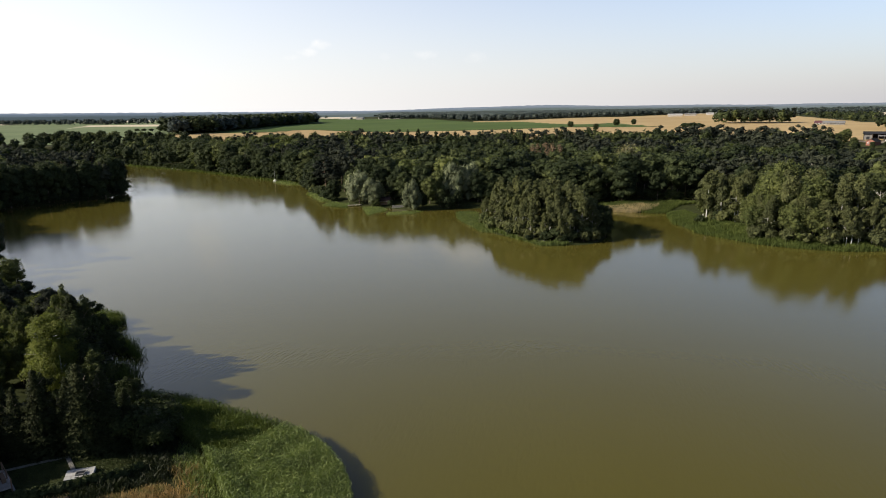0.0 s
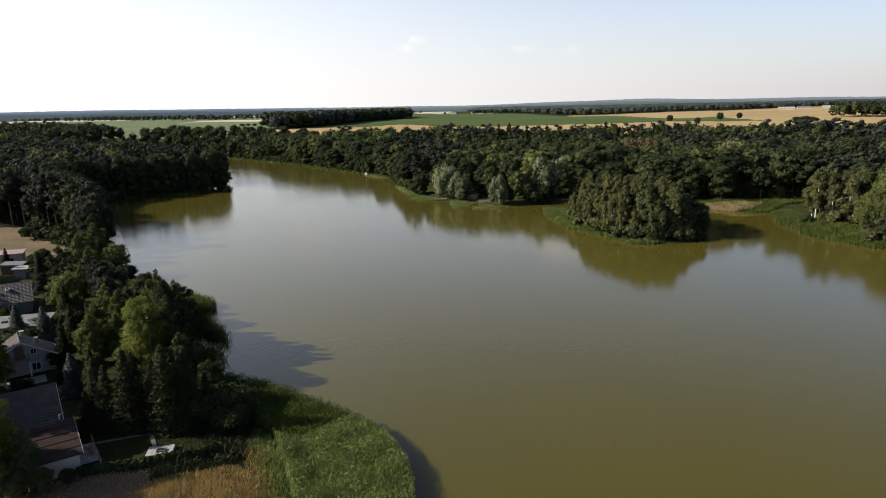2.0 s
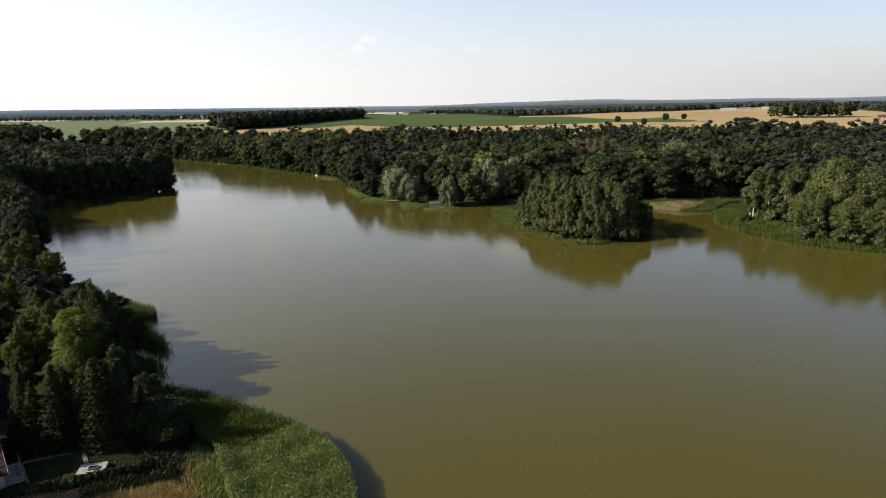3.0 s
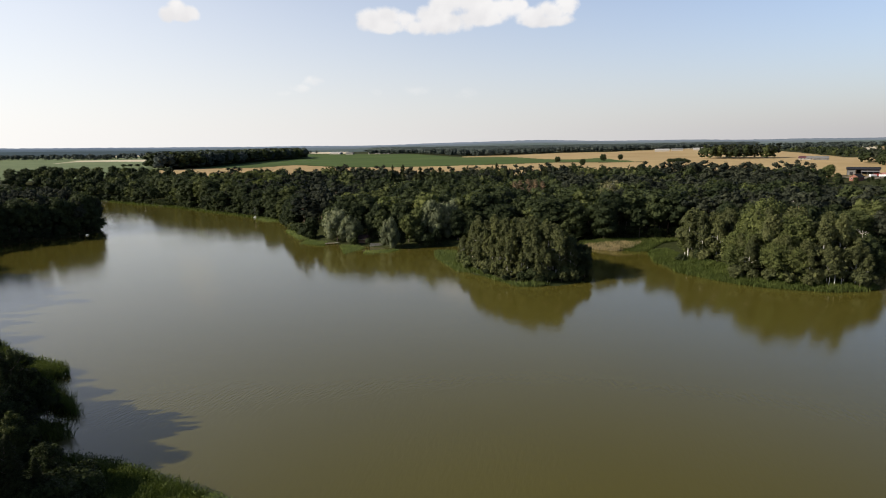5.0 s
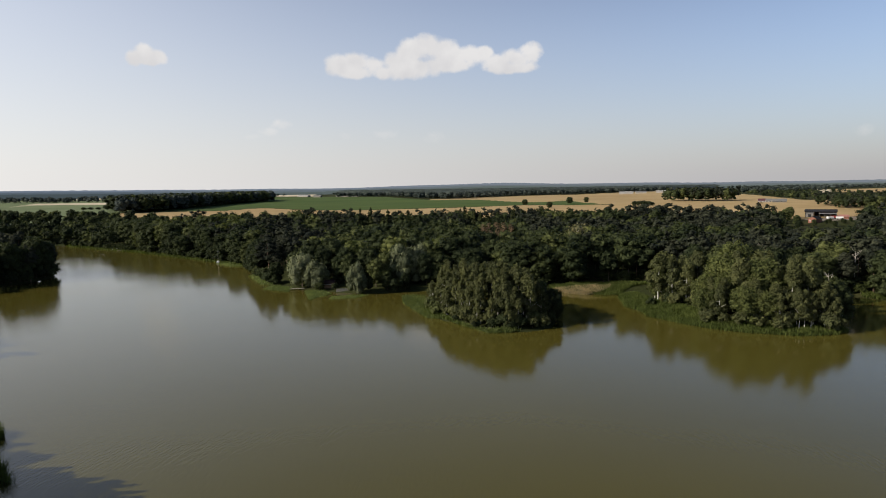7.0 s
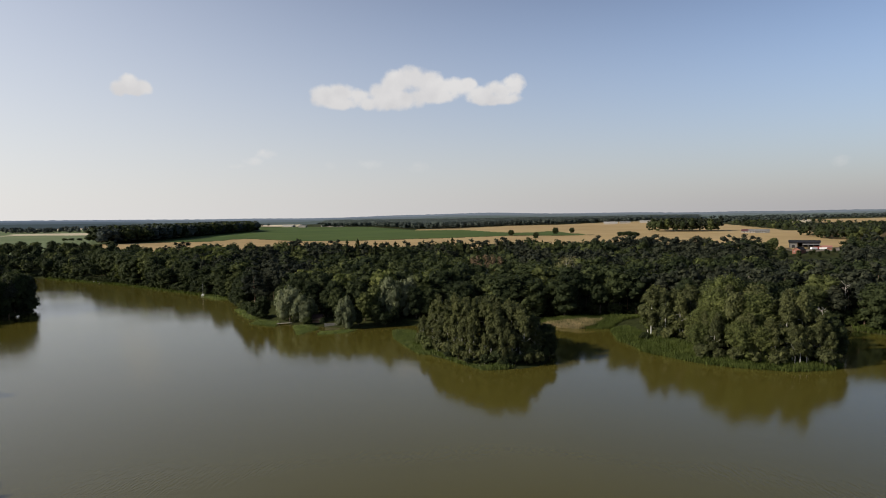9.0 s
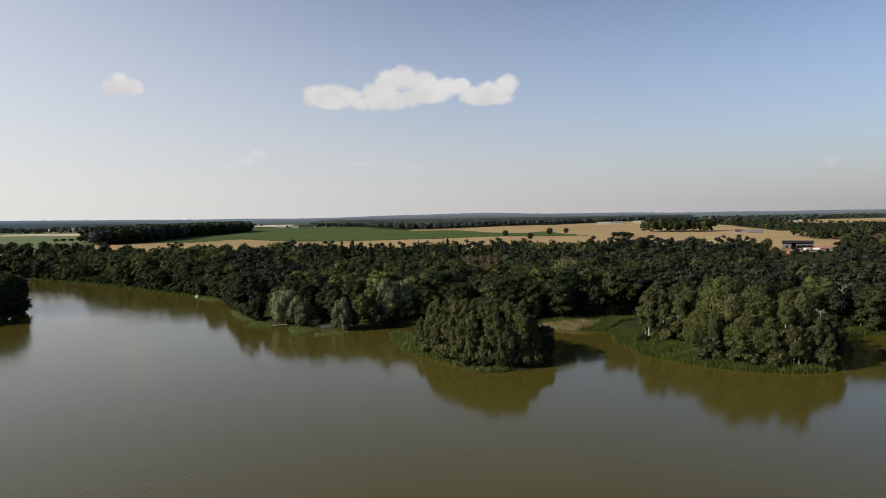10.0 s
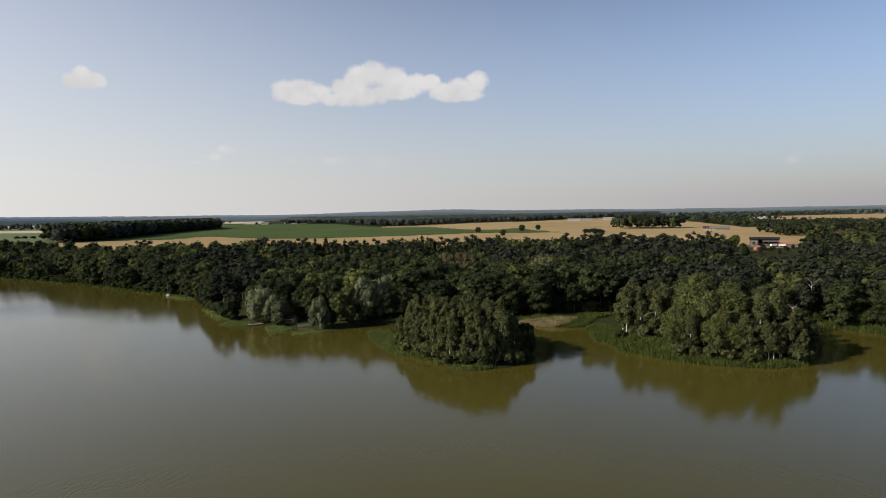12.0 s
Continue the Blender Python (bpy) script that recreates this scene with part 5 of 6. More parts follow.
ridge("backdrop", 4450, 0, 50, 7, haze_glow_material("far_ridge", (0.05, 0.06, 0.07), (0.085, 0.105, 0.135)), "hazy blue wooded ridge on the horizon", 1)
ridge("backdrop", 3400, 0, 40, 5, haze_glow_material("far_wood_rise", (0.045, 0.055, 0.055), (0.055, 0.07, 0.085)), "hazy slate wooded rise near the horizon", 9)
ridge("backdrop", 2450, 0, 34, 4, haze_glow_material("mid_ridge", (0.04, 0.055, 0.045), (0.034, 0.044, 0.05)), "hazy dark wooded rise below the horizon", 5)


# ---------------------------------------------------------------- buildings
TILE_BROWN = plain("roof_tile_brown", (0.04, 0.034, 0.031), (0.06, 0.051, 0.047), 1.5, 0.85)
TILE_GREY = plain("roof_tile_grey", (0.07, 0.068, 0.066), (0.1, 0.097, 0.094), 1.5, 0.82)
TILE_RED = plain("roof_tile_red", (0.072, 0.024, 0.03), (0.098, 0.035, 0.04), 1.5, 0.85)
FELT_BROWN = plain("roof_felt_brown", (0.032, 0.021, 0.019), (0.046, 0.031, 0.027), 0.8, 0.9)
FELT_GREY = plain("roof_felt_grey", (0.13, 0.13, 0.13), (0.18, 0.18, 0.175), 0.6, 0.7)
FELT_PINK = plain("roof_sheet_pink", (0.28, 0.18, 0.17), (0.36, 0.25, 0.23), 0.6, 0.6)
ROOF_DARK = plain("roof_sheet_dark", (0.02, 0.02, 0.022), (0.032, 0.032, 0.035), 0.3, 0.85)
PLASTER = plain("white_plaster", (0.32, 0.295, 0.26), (0.4, 0.37, 0.33), 0.7, 0.9)
PLASTER_GREY = plain("grey_plaster", (0.13, 0.127, 0.12), (0.18, 0.175, 0.17), 0.7, 0.9)
BOARDS_DARK = plain("dark_boards", (0.03, 0.028, 0.026), (0.05, 0.047, 0.043), 0.6, 0.9)
BRICK_RED = plain("red_brick", (0.2, 0.085, 0.06), (0.28, 0.12, 0.085), 1.2, 0.9)
TILE_PINK = plain("roof_tile_faded", (0.3, 0.14, 0.11), (0.4, 0.2, 0.16), 1.2, 0.8)
DIRT_PALE = plain("yard_earth", (0.14, 0.12, 0.09), (0.2, 0.17, 0.13), 0.2, 0.95)
WOOD_GREY = plain("weathered_wood", (0.22, 0.2, 0.175), (0.36, 0.33, 0.29), 1.5, 0.9, stretch=(1, 1, 5))
WOOD_BROWN = plain("brown_wood", (0.12, 0.075, 0.045), (0.2, 0.13, 0.08), 1.5, 0.85)
CONCRETE = plain("pale_concrete", (0.3, 0.295, 0.285), (0.38, 0.375, 0.36), 1.0, 0.9)
CONCRETE_DARK = plain("dark_concrete", (0.13, 0.125, 0.11), (0.19, 0.18, 0.16), 1.4, 0.95)
WHITE_PAINT = plain("white_paint", (0.75, 0.75, 0.74), (0.82, 0.82, 0.8), 1.0, 0.5)
RED_PAINT = plain("red_paint", (0.4, 0.06, 0.05), (0.5, 0.09, 0.07), 1.0, 0.5)
METAL = plain("zinc", (0.4, 0.4, 0.41), (0.52, 0.52, 0.53), 2.0, 0.4, 0.9)
GLASS_DARK, _nt, _b = material("window_glass", 0.05)
_b.inputs["Base Color"].default_value = (0.02, 0.025, 0.03, 1)
# Lawn and earth colours are darkened to stand for the garden's shade.
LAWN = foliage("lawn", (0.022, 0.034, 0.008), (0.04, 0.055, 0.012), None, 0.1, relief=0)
DIRT = plain("bare_dirt", (0.06, 0.042, 0.025), (0.1, 0.07, 0.043), 0.4, 0.95)


for m_ in (ROOF_DARK, BOARDS_DARK, FELT_BROWN):
    m_.node_tree.nodes["Principled BSDF"].inputs["Specular IOR Level"].default_value = 0.1


def block(bm, x0, x1, y0, y1, z0, z1, bev=0.0):
    """A box between bounds, with softened edges where asked."""
    r = bmesh.ops.create_cube(bm, size=1.0)
    for v in r["verts"]:
        v.co = Vector((x0 + (v.co.x + 0.5) * (x1 - x0), y0 + (v.co.y + 0.5) * (y1 - y0), z0 + (v.co.z + 0.5) * (z1 - z0)))
    if bev:
        es = list({e for v in r["verts"] for e in v.link_edges})
        bmesh.ops.bevel(bm, geom=es, offset=bev, segments=1, affect="EDGES")
    return bm


def one_block(*a, **k):
    return block(bmesh.new(), *a, **k)


def prism(pts, y0, y1):
    """A profile in x and z drawn out along y."""
    bm = bmesh.new()
    a = [bm.verts.new((x, y0, z)) for x, z in pts]
    b = [bm.verts.new((x, y1, z)) for x, z in pts]
    bm.faces.new(a[::-1])
    bm.faces.new(b)
    n = len(pts)
    for i in range(n):
        bm.faces.new((a[i], a[(i + 1) % n], b[(i + 1) % n], b[i]))
    bmesh.ops.recalc_face_normals(bm, faces=bm.faces)
    return bm


def course(L, p, q, up, thick, wave):
    """One lapped course of tiles from upper edge p to lower edge q."""
    bm = bmesh.new()
    cols = max(2, int(L / wave)) if wave else 2
    rows = []
    for j in range(cols):
        y = Vector((0, -L / 2 + L * j / (cols - 1), 0))
        k = thick * (0.5 if wave and j % 2 else 0.0)
        rows.append([bm.verts.new(v + y) for v in (p + up * (thick * 0.3 + k), q + up * (thick * 1.3 + k), q + up * 0.006, p + up * 0.006)])
    for a, b in zip(rows, rows[1:]):
        for j in range(3):
            bm.faces.new((a[j], b[j], b[j + 1], a[j + 1]))
    for r in (rows[0], rows[-1]):
        bm.faces.new(r)
    bmesh.ops.recalc_face_normals(bm, faces=bm.faces)
    return bm


def roof_side(parent, L, x0, z0, x1, z1, rows, mat, thick=0.06, wave=0.0):
    """A roof side from ridge (x0, z0) to eave (x1, z1): an underlay with lapped courses on it."""
    p, q = Vector((x0, 0, z0)), Vector((x1, 0, z1))
    up = Vector((-(z1 - z0), 0, x1 - x0)).normalized()
    if up.z < 0:
        up = -up
    lo = up * -thick
    ob = part("roof_slope", prism([(p.x, p.z), (q.x, q.z), (q.x + lo.x, q.z + lo.z), (p.x + lo.x, p.z + lo.z)], -L / 2, L / 2), mat, parent)
    for i in range(rows):
        part("tile_course" if wave else "roof_sheet", course(L, p.lerp(q, i / rows), p.lerp(q, (i + 1) / rows), up, thick, wave), mat, ob)
    return ob


def window(parent, face, along, z, w, h, depth):
    """A window on a wall face: 'x+', 'x-', 'y+' or 'y-', whose plane lies at depth."""
    ob = part("window", window_frame(w, h), WHITE_PAINT, parent)
    part("pane", one_block(-w / 2 + 0.06, w / 2 - 0.06, -0.015, 0.015, 0.06, h - 0.06), GLASS_DARK, ob, "dark window pane")
    part("sill", one_block(-w / 2 - 0.08, w / 2 + 0.08, -0.12, 0.03, -0.07, -0.01), CONCRETE, ob, "pale window sill")
    turn = {"y-": 0, "x+": 90, "y+": 180, "x-": -90}[face]
    at = {"y-": (along, -depth, z), "y+": (along, depth, z), "x+": (depth, along, z), "x-": (-depth, along, z)}[face]
    ob.matrix_basis = pose(*at, 0, 0, turn)
    return ob


def window_frame(w, h):
    bm = bmesh.new()
    for a, b, c, d in ((-w / 2, w / 2, 0, 0.07), (-w / 2, w / 2, h - 0.07, h), (-w / 2, -w / 2 + 0.07, 0.07, h - 0.07), (w / 2 - 0.07, w / 2, 0.07, h - 0.07), (-0.025, 0.025, 0.07, h - 0.07)):
        block(bm, a, b, -0.05, 0.04, c, d)
    return bm


def door_on(parent, face, along, w, h, depth, z=0.0, mat=None):
    ob = part("door", one_block(-w / 2, w / 2, -0.05, 0.04, 0, h, bev=0.01), mat or WOOD_BROWN, parent)
    part("handle", one_block(w / 2 - 0.16, w / 2 - 0.06, -0.1, -0.05, h * 0.48, h * 0.48 + 0.03), METAL, ob, "metal door handle")
    turn = {"y-": 0, "x+": 90, "y+": 180, "x-": -90}[face]
    at = {"y-": (along, -depth, z), "y+": (along, depth, z), "x+": (depth, along, z), "x-": (-depth, along, z)}[face]
    ob.matrix_basis = pose(*at, 0, 0, turn)
    return ob


def chimney_on(parent, x, y, z0, z1, mat=None, s=0.5):
    ob = part("chimney", one_block(x - s / 2, x + s / 2, y - s / 2, y + s / 2, z0, z1, bev=0.02), mat or PLASTER, parent)
    part("cap", one_block(x - s * 0.62, x + s * 0.62, y - s * 0.62, y + s * 0.62, z1, z1 + 0.08), CONCRETE, ob, "concrete chimney cap")
    return ob


def gable_house(name, x, y, ang, L, W, eave, ridge, wall_mat, roof_mat, label, rows=12, wave=0.0, over=0.45, category="house"):
    """A gabled house whose ridge runs along local y; x+ is the side turned by ang from east."""
    ob = new(name)
    ob.matrix_basis = pose(x, y, gz(x, y) - 0.15, 0, 0, ang)
    h = W / 2
    part("wall", prism([(-h, 0), (h, 0), (h, eave), (0, ridge - 0.12), (-h, eave)], -L / 2, L / 2), wall_mat, ob)
    k = (ridge - eave) / h
    for sgn in (1, -1):
        roof_side(ob, L + 2 * over, 0, ridge, sgn * (h + over), eave - k * over, rows, roof_mat, wave=wave)
        e = sgn * (h + over + 0.06)
        part("gutter", prism([(e - 0.06, eave - k * over - 0.1), (e + 0.06, eave - k * over - 0.1), (e + 0.07, eave - k * over), (e - 0.07, eave - k * over)], -L / 2 - over, L / 2 + over), METAL, ob, "zinc gutter")
        for end in (-1, 1):
            yy = end * (L / 2 + over)
            part("bargeboard", prism([(0, ridge + 0.02), (sgn * (h + over), eave - k * over + 0.02), (sgn * (h + over), eave - k * over - 0.18), (0, ridge - 0.18)], yy + 0.005 * end, yy + 0.04 * end), WOOD_BROWN if wall_mat != PLASTER else WHITE_PAINT, ob)
    part("ridge_cap", prism([(-0.16, ridge + 0.0), (0, ridge + 0.13), (0.16, ridge + 0.0)], -L / 2 - over, L / 2 + over), roof_mat, ob)
    tagged(ob, label, category)
    return ob


def cottages():
    # brown-tiled cottage with a long lower annexe and a deck
    a = gable_house("house", -63.9, 49.9, -41, 8.0, 9.0, 3.9, 6.6, PLASTER, TILE_BROWN, "white cottage with a dark brown tiled gable roof", 14, 0.3)
    window(a, "y+", 1.8, 1.0, 1.2, 1.2, 4.0)
    window(a, "y+", -1.8, 1.0, 1.2, 1.2, 4.0)
    an = new("annexe")
    an.matrix_basis = pose(-57.1, 45.9, gz(-57.1, 45.9) - 0.15, 0, 0, -41)
    part("wall", prism([(-3.2, 0), (3.0, 0), (3.0, 2.35), (-3.2, 3.7)], -3.6, 3.6), PLASTER, an)
    roof_side(an, 8.0, -3.4, 3.85, 3.5, 2.35, 5, FELT_BROWN)
    for yy in (-4.0, 4.0):
        part("bargeboard", prism([(-3.4, 3.95), (3.5, 2.45), (3.5, 2.2), (-3.4, 3.7)], yy - 0.02, yy + 0.02), WOOD_GREY, an, "weathered bargeboard")
    part("vent_pipe", pipe([(-3.2, 2.6, 3.7), (-3.2, 2.6, 4.5), (-3.2, 3.1, 4.6)], 0.06), METAL, an, "bent zinc vent pipe")
    door_on(an, "y+", 0.8, 0.9, 2.0, 3.6, 0.1)
    tagged(an, "low white annexe under a plain brown felt roof", "annexe")
    deck(-53.9, 48.8, -41)

    # white two-storey house whose gable looks over the lake
    b = gable_house("house", -82.6, 68.75, 49.8, 4.2, 8.0, 3.0, 5.4, PLASTER, TILE_BROWN, "white two-storey house with balcony under a brown roof", 10, 0.3, 0.5)
    for along, z, w, h in ((1.5, 3.1, 0.8, 0.9), (-2.4, 0.6, 1.3, 1.3), (1.6, 0.6, 1.2, 1.2)):
        window(b, "y-", along, z, w, h, 2.1)
    door_on(b, "y-", -0.3, 1.3, 2.1, 2.1, 2.62)
    part("balcony", one_block(-3.6, 0.9, -3.3, -2.11, 2.42, 2.6, bev=0.02), CONCRETE, b)
    part("post", one_block(0.72, 0.88, -3.28, -3.12, 0.0, 2.42), WHITE_PAINT, b, "white balcony post")
    part("railing", rail_mesh(-3.6, 0.9, -3.3, 2.6, 0.9), WOOD_BROWN, b)
    chimney_on(b, 0.5, 0.9, 4.7, 6.0, PLASTER)
    chimney_on(b, 2.2, 0.3, 3.8, 4.8, METAL, 0.4)
    tile_terrace(-78.5, 65.2, 49)

    # grey flat-roofed house
    c = new("house")
    c.matrix_basis = pose(-95.3, 81.0, gz(-95, 81) - 0.15, 0, 0, 32)
    part("wall", one_block(-4.2, 4.2, -3.4, 3.4, 0, 3.0), PLASTER_GREY, c)
    part("roof_slab", prism([(-4.6, 3.25), (4.6, 3.02), (4.6, 3.25), (-4.6, 3.5)], -3.8, 3.8), FELT_GREY, c)
    part("fascia", one_block(-4.64, -4.6, -3.8, 3.8, 3.15, 3.55), WHITE_PAINT, c, "white fascia board")
    part("skylight", one_block(-2.6, -1.8, -0.8, 0.1, 3.4, 3.6), ROOF_DARK, c, "dark roof hatch")
    for al in (-2.4, 0.4, 2.6):
        window(c, "y-", al, 1.0, 1.3, 1.2, 3.4)
    door_on(c, "x+", 0.5, 0.9, 2.0, 4.2, 0.1)
    tagged(c, "low grey house with a pale flat felt roof", "house")

    # grey-tiled house with two skylights
    d = gable_house("house", -112.8, 94.7, -45, 8.2, 9.0, 2.7, 5.3, PLASTER_GREY, TILE_GREY, "house with a light grey tiled roof and skylights", 14, 0.3)
    for yy in (-1.9, 0.5):
        p = part("skylight", one_block(1.35, 2.15, yy - 0.35, yy + 0.35, 4.35, 4.75, bev=0.02), WHITE_PAINT, d, "white framed skylight")
        part("pane", one_block(1.45, 2.05, yy - 0.25, yy + 0.25, 4.75, 4.77), GLASS_DARK, p)
    chimney_on(d, -0.8, -3.6, 4.6, 6.2, PLASTER_GREY)
    for al in (-2.5, 1.0):
        window(d, "x+", al, 0.9, 1.3, 1.2, 4.5)

    # dark red roof
    e = gable_house("house", -133.0, 104.8, -44, 8.4, 9.6, 3.0, 6.2, PLASTER, TILE_RED, "white house with a dark red tiled roof", 12, 0.3)
    for al in (-3.0, 0.0, 3.0):
        window(e, "x+", al, 0.9, 1.2, 1.2, 4.8)

    # flat-roofed white bungalow and two sheds beyond
    f = new("house")
    f.matrix_basis = pose(-148.5, 128.0, gz(-148, 128) - 0.15, 0, 0, 38)
    part("wall", one_block(-4.0, 4.0, -2.8, 2.8, 0, 2.9), PLASTER, f)
    part("roof_slab", prism([(-4.4, 2.92), (4.4, 2.92), (4.4, 3.1), (-4.4, 3.2)], -3.2, 3.2), FELT_PINK, f)
    for al in (-2.0, 1.5):
        window(f, "y-", al, 0.9, 1.4, 1.2, 2.8)
    door_on(f, "x+", 0.2, 0.9, 2.0, 4.0, 0.1)
    tagged(f, "white bungalow with a faded pink flat roof", "house")
    for x, y, w, l, roof, txt in ((-137.5, 120.0, 4.0, 4.4, FELT_GREY, "small shed with a dull grey roof"), (-130.5, 117.0, 3.4, 5.0, CONCRETE, "small white shed with a pale roof")):
        s = new("shed")
        s.matrix_basis = pose(x, y, gz(x, y) - 0.1, 0, 0, 30)
        part("wall", one_block(-l / 2, l / 2, -w / 2, w / 2, 0, 2.2), PLASTER if roof is CONCRETE else WOOD_BROWN, s)
        part("roof_slab", prism([(-l / 2 - 0.3, 2.22), (l / 2 + 0.3, 2.22), (l / 2 + 0.3, 2.35), (-l / 2 - 0.3, 2.6)], -w / 2 - 0.3, w / 2 + 0.3), roof, s)
        door_on(s, "y-", 0.4, 0.9, 1.9, w / 2, 0.05)
        tagged(s, txt, "shed")


def pipe(path, r, sides=6):
    v, f = tube(path, [r] * len(path), sides)
    return from_arrays("pipe", v, [f], METAL, smooth=True)


def rail_mesh(x0, x1, y, z, h):
    bm = bmesh.new()
    block(bm, x0, x1, y, y + 0.06, z + h - 0.06, z + h)
    block(bm, x0, x1, y + 0.01, y + 0.05, z + h * 0.45, z + h * 0.45 + 0.05)
    n = int((x1 - x0) / 0.5)
    for i in range(n + 1):
        x = x0 + (x1 - x0 - 0.05) * i / n
        block(bm, x, x + 0.05, y + 0.005, y + 0.055, z, z + h - 0.06)
    return bm


def deck(x, y, ang):
    ob = new("deck")
    ob.matrix_basis = pose(x, y, gz(x, y), 0, 0, ang)
    for i in range(12):
        part("board", one_block(-2.4 + i * 0.4, -2.04 + i * 0.4, -1.1, 1.2, 0.6, 0.65, bev=0.01), WOOD_GREY, ob)
    for px in (-2.3, 0, 2.3):
        part("post", one_block(px - 0.06, px + 0.06, 1.02, 1.14, -0.2, 1.6), WOOD_BROWN, ob)
    part("handrail", one_block(-2.4, 2.4, 1.04, 1.12, 1.5, 1.56, bev=0.01), WOOD_BROWN, ob)
    part("bench", one_block(-0.9, 0.9, 0.5, 0.9, 0.66, 1.1, bev=0.03), WOOD_BROWN, ob)
    part("kerb", one_block(-2.5, 2.5, 1.2, 1.35, -0.3, 0.3), CONCRETE, ob, "pale deck edging")
    tagged(ob, "small raised wooden deck with a handrail", "deck")


def tile_terrace(x, y, ang):
    ob = new("terrace")
    ob.matrix_basis = pose(x, y, gz(x, y), 0, 0, ang)
    tile = one_block(0.02, 0.98, 0.02, 0.98, -0.2, 0.1, bev=0.01)
    me = bpy.data.meshes.new("slab")
    tile.to_mesh(me)
    tile.free()
    me.materials.append(CONCRETE)
    for i in range(5):
        for j in range(3):
            p = part("slab", me, None, ob)
            p.location = (i - 2.5, j - 1.5, 0)
    tagged(ob, "pale concrete slab terrace beside the house", "terrace")


cottages()


def strip_path(name, pts, w, mat, label):
    """A paved strip that follows the ground."""
    ob = new(name)
    for (x0, y0), (x1, y1) in zip(pts, pts[1:]):
        L, n = math.hypot(x1 - x0, y1 - y0), 0
        a = math.degrees(math.atan2(y1 - y0, x1 - x0))
        n = max(1, int(L / 1.0))
        for i in range(n):
            t = (i + 0.5) / n
            x, y = x0 + (x1 - x0) * t, y0 + (y1 - y0) * t
            p = part("slab", one_block(-L / n / 2 + 0.02, L / n / 2 - 0.02, -w / 2, w / 2, -0.2, 0.06, bev=0.01), mat, ob)
            p.matrix_basis = pose(x, y, gz(x, y), 0, 0, a)
    tagged(ob, label, "path", kind="structure")


def garden():
    strip_path("path", [(-55.4, 52.0), (-50.4, 55.4)], 0.45, CONCRETE_DARK, "narrow dark grey slab path across the lawn")
    strip_path("path", [(-50.2, 55.0), (-47.9, 52.6)], 0.45, CONCRETE_DARK, "narrow dark grey slab path to the patio")
    ob = new("patio")
    ob.matrix_basis = pose(-46.7, 51.8, gz(-46.7, 51.8), 0, 0, 24)
    for i in range(4):
        for j in range(3):
            part("slab", one_block(-1.4 + i * 0.7, -0.72 + i * 0.7, -0.8 + j * 0.7, -0.12 + j * 0.7, -0.25, 0.12, bev=0.015), CONCRETE, ob)
    tagged(ob, "pale concrete patio on the garden lawn", "patio")
    g = new("fire_pit")
    g.matrix_basis = pose(-46.6, 51.9, gz(-46.6, 51.9) + 0.12, 0, 0, 24)
    for a, b, c, d in ((-0.5, 0.5, -0.35, -0.25), (-0.5, 0.5, 0.25, 0.35), (-0.5, -0.4, -0.25, 0.25), (0.4, 0.5, -0.25, 0.25)):
        part("stone", one_block(a, b, c, d, 0, 0.2, bev=0.02), PLASTER_GREY, g)
    part("ash", one_block(-0.4, 0.4, -0.25, 0.25, 0, 0.06), ROOF_DARK, g, "dark ash bed")
    tagged(g, "low grey fire pit set on the patio", "fire pit")
    s = new("swing_frame")
    s.matrix_basis = pose(-51.3, 57.4, gz(-51.3, 57.4), 0, 0, -40)
    for px in (-0.9, 0.9):
        for py, lean in ((-0.6, 1), (0.6, -1)):
            part("leg", pipe([(px, py, -0.1), (px, 0, 2.1)], 0.05), None, s)
    part("crossbar", pipe([(-1.1, 0, 2.1), (1.1, 0, 2.1)], 0.05), None, s)
    for px in (-0.25, 0.25):
        part("rope", pipe([(px, 0, 2.08), (px, 0, 0.55)], 0.012, 4), None, s)
    part("seat", one_block(-0.3, 0.3, -0.12, 0.12, 0.5, 0.55, bev=0.01), WOOD_BROWN, s, "brown wooden swing seat")
    tagged(s, "pale metal garden swing frame under conifers", "swing")
    # clipped hedge
    rng = np.random.default_rng(3)
    pts = [(-51.9, 45.9), (-50.0, 47.0), (-46.0, 49.2), (-42.6, 52.0), (-41.2, 55.2)]
    lobes = []
    for (x0, y0), (x1, y1) in zip(pts, pts[1:]):
        n = int(math.hypot(x1 - x0, y1 - y0) / 0.7)
        for i in range(n):
            x, y = x0 + (x1 - x0) * i / n, y0 + (y1 - y0) * i / n
            lobes.append((x, y, gz(x, y) + 0.4, 0.5, 0.5, rng.uniform(0.45, 0.65)))
    v, f3 = crown_arrays(lobes, 4500, 0.22, rng, 1)
    tagged(part("hedge", from_arrays("hedge", v, [f3], LEAF_OAK), None), "low trimmed green hedge between garden and meadow", "hedge")


garden()
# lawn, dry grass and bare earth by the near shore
reed_bed("lawn", [(-56, 52), (-51, 56), (-44, 56.5), (-43, 54), (-52, 48), (-54, 50)], 40, 0.1, 0.08, LAWN, "short green garden lawn, shade darkened into its colour", 61, None, 0.5, "lawn")
reed_bed("dry_grass", [(-44, 46.2), (-41, 49), (-37.6, 52.4), (-34, 51), (-30, 46), (-26, 38), (-33, 32), (-42, 40), (-44, 44)], 130, 0.42, 0.03, GRASS_DRY, "long dry golden grass before the reeds", 62, None, 0.6, "grass")
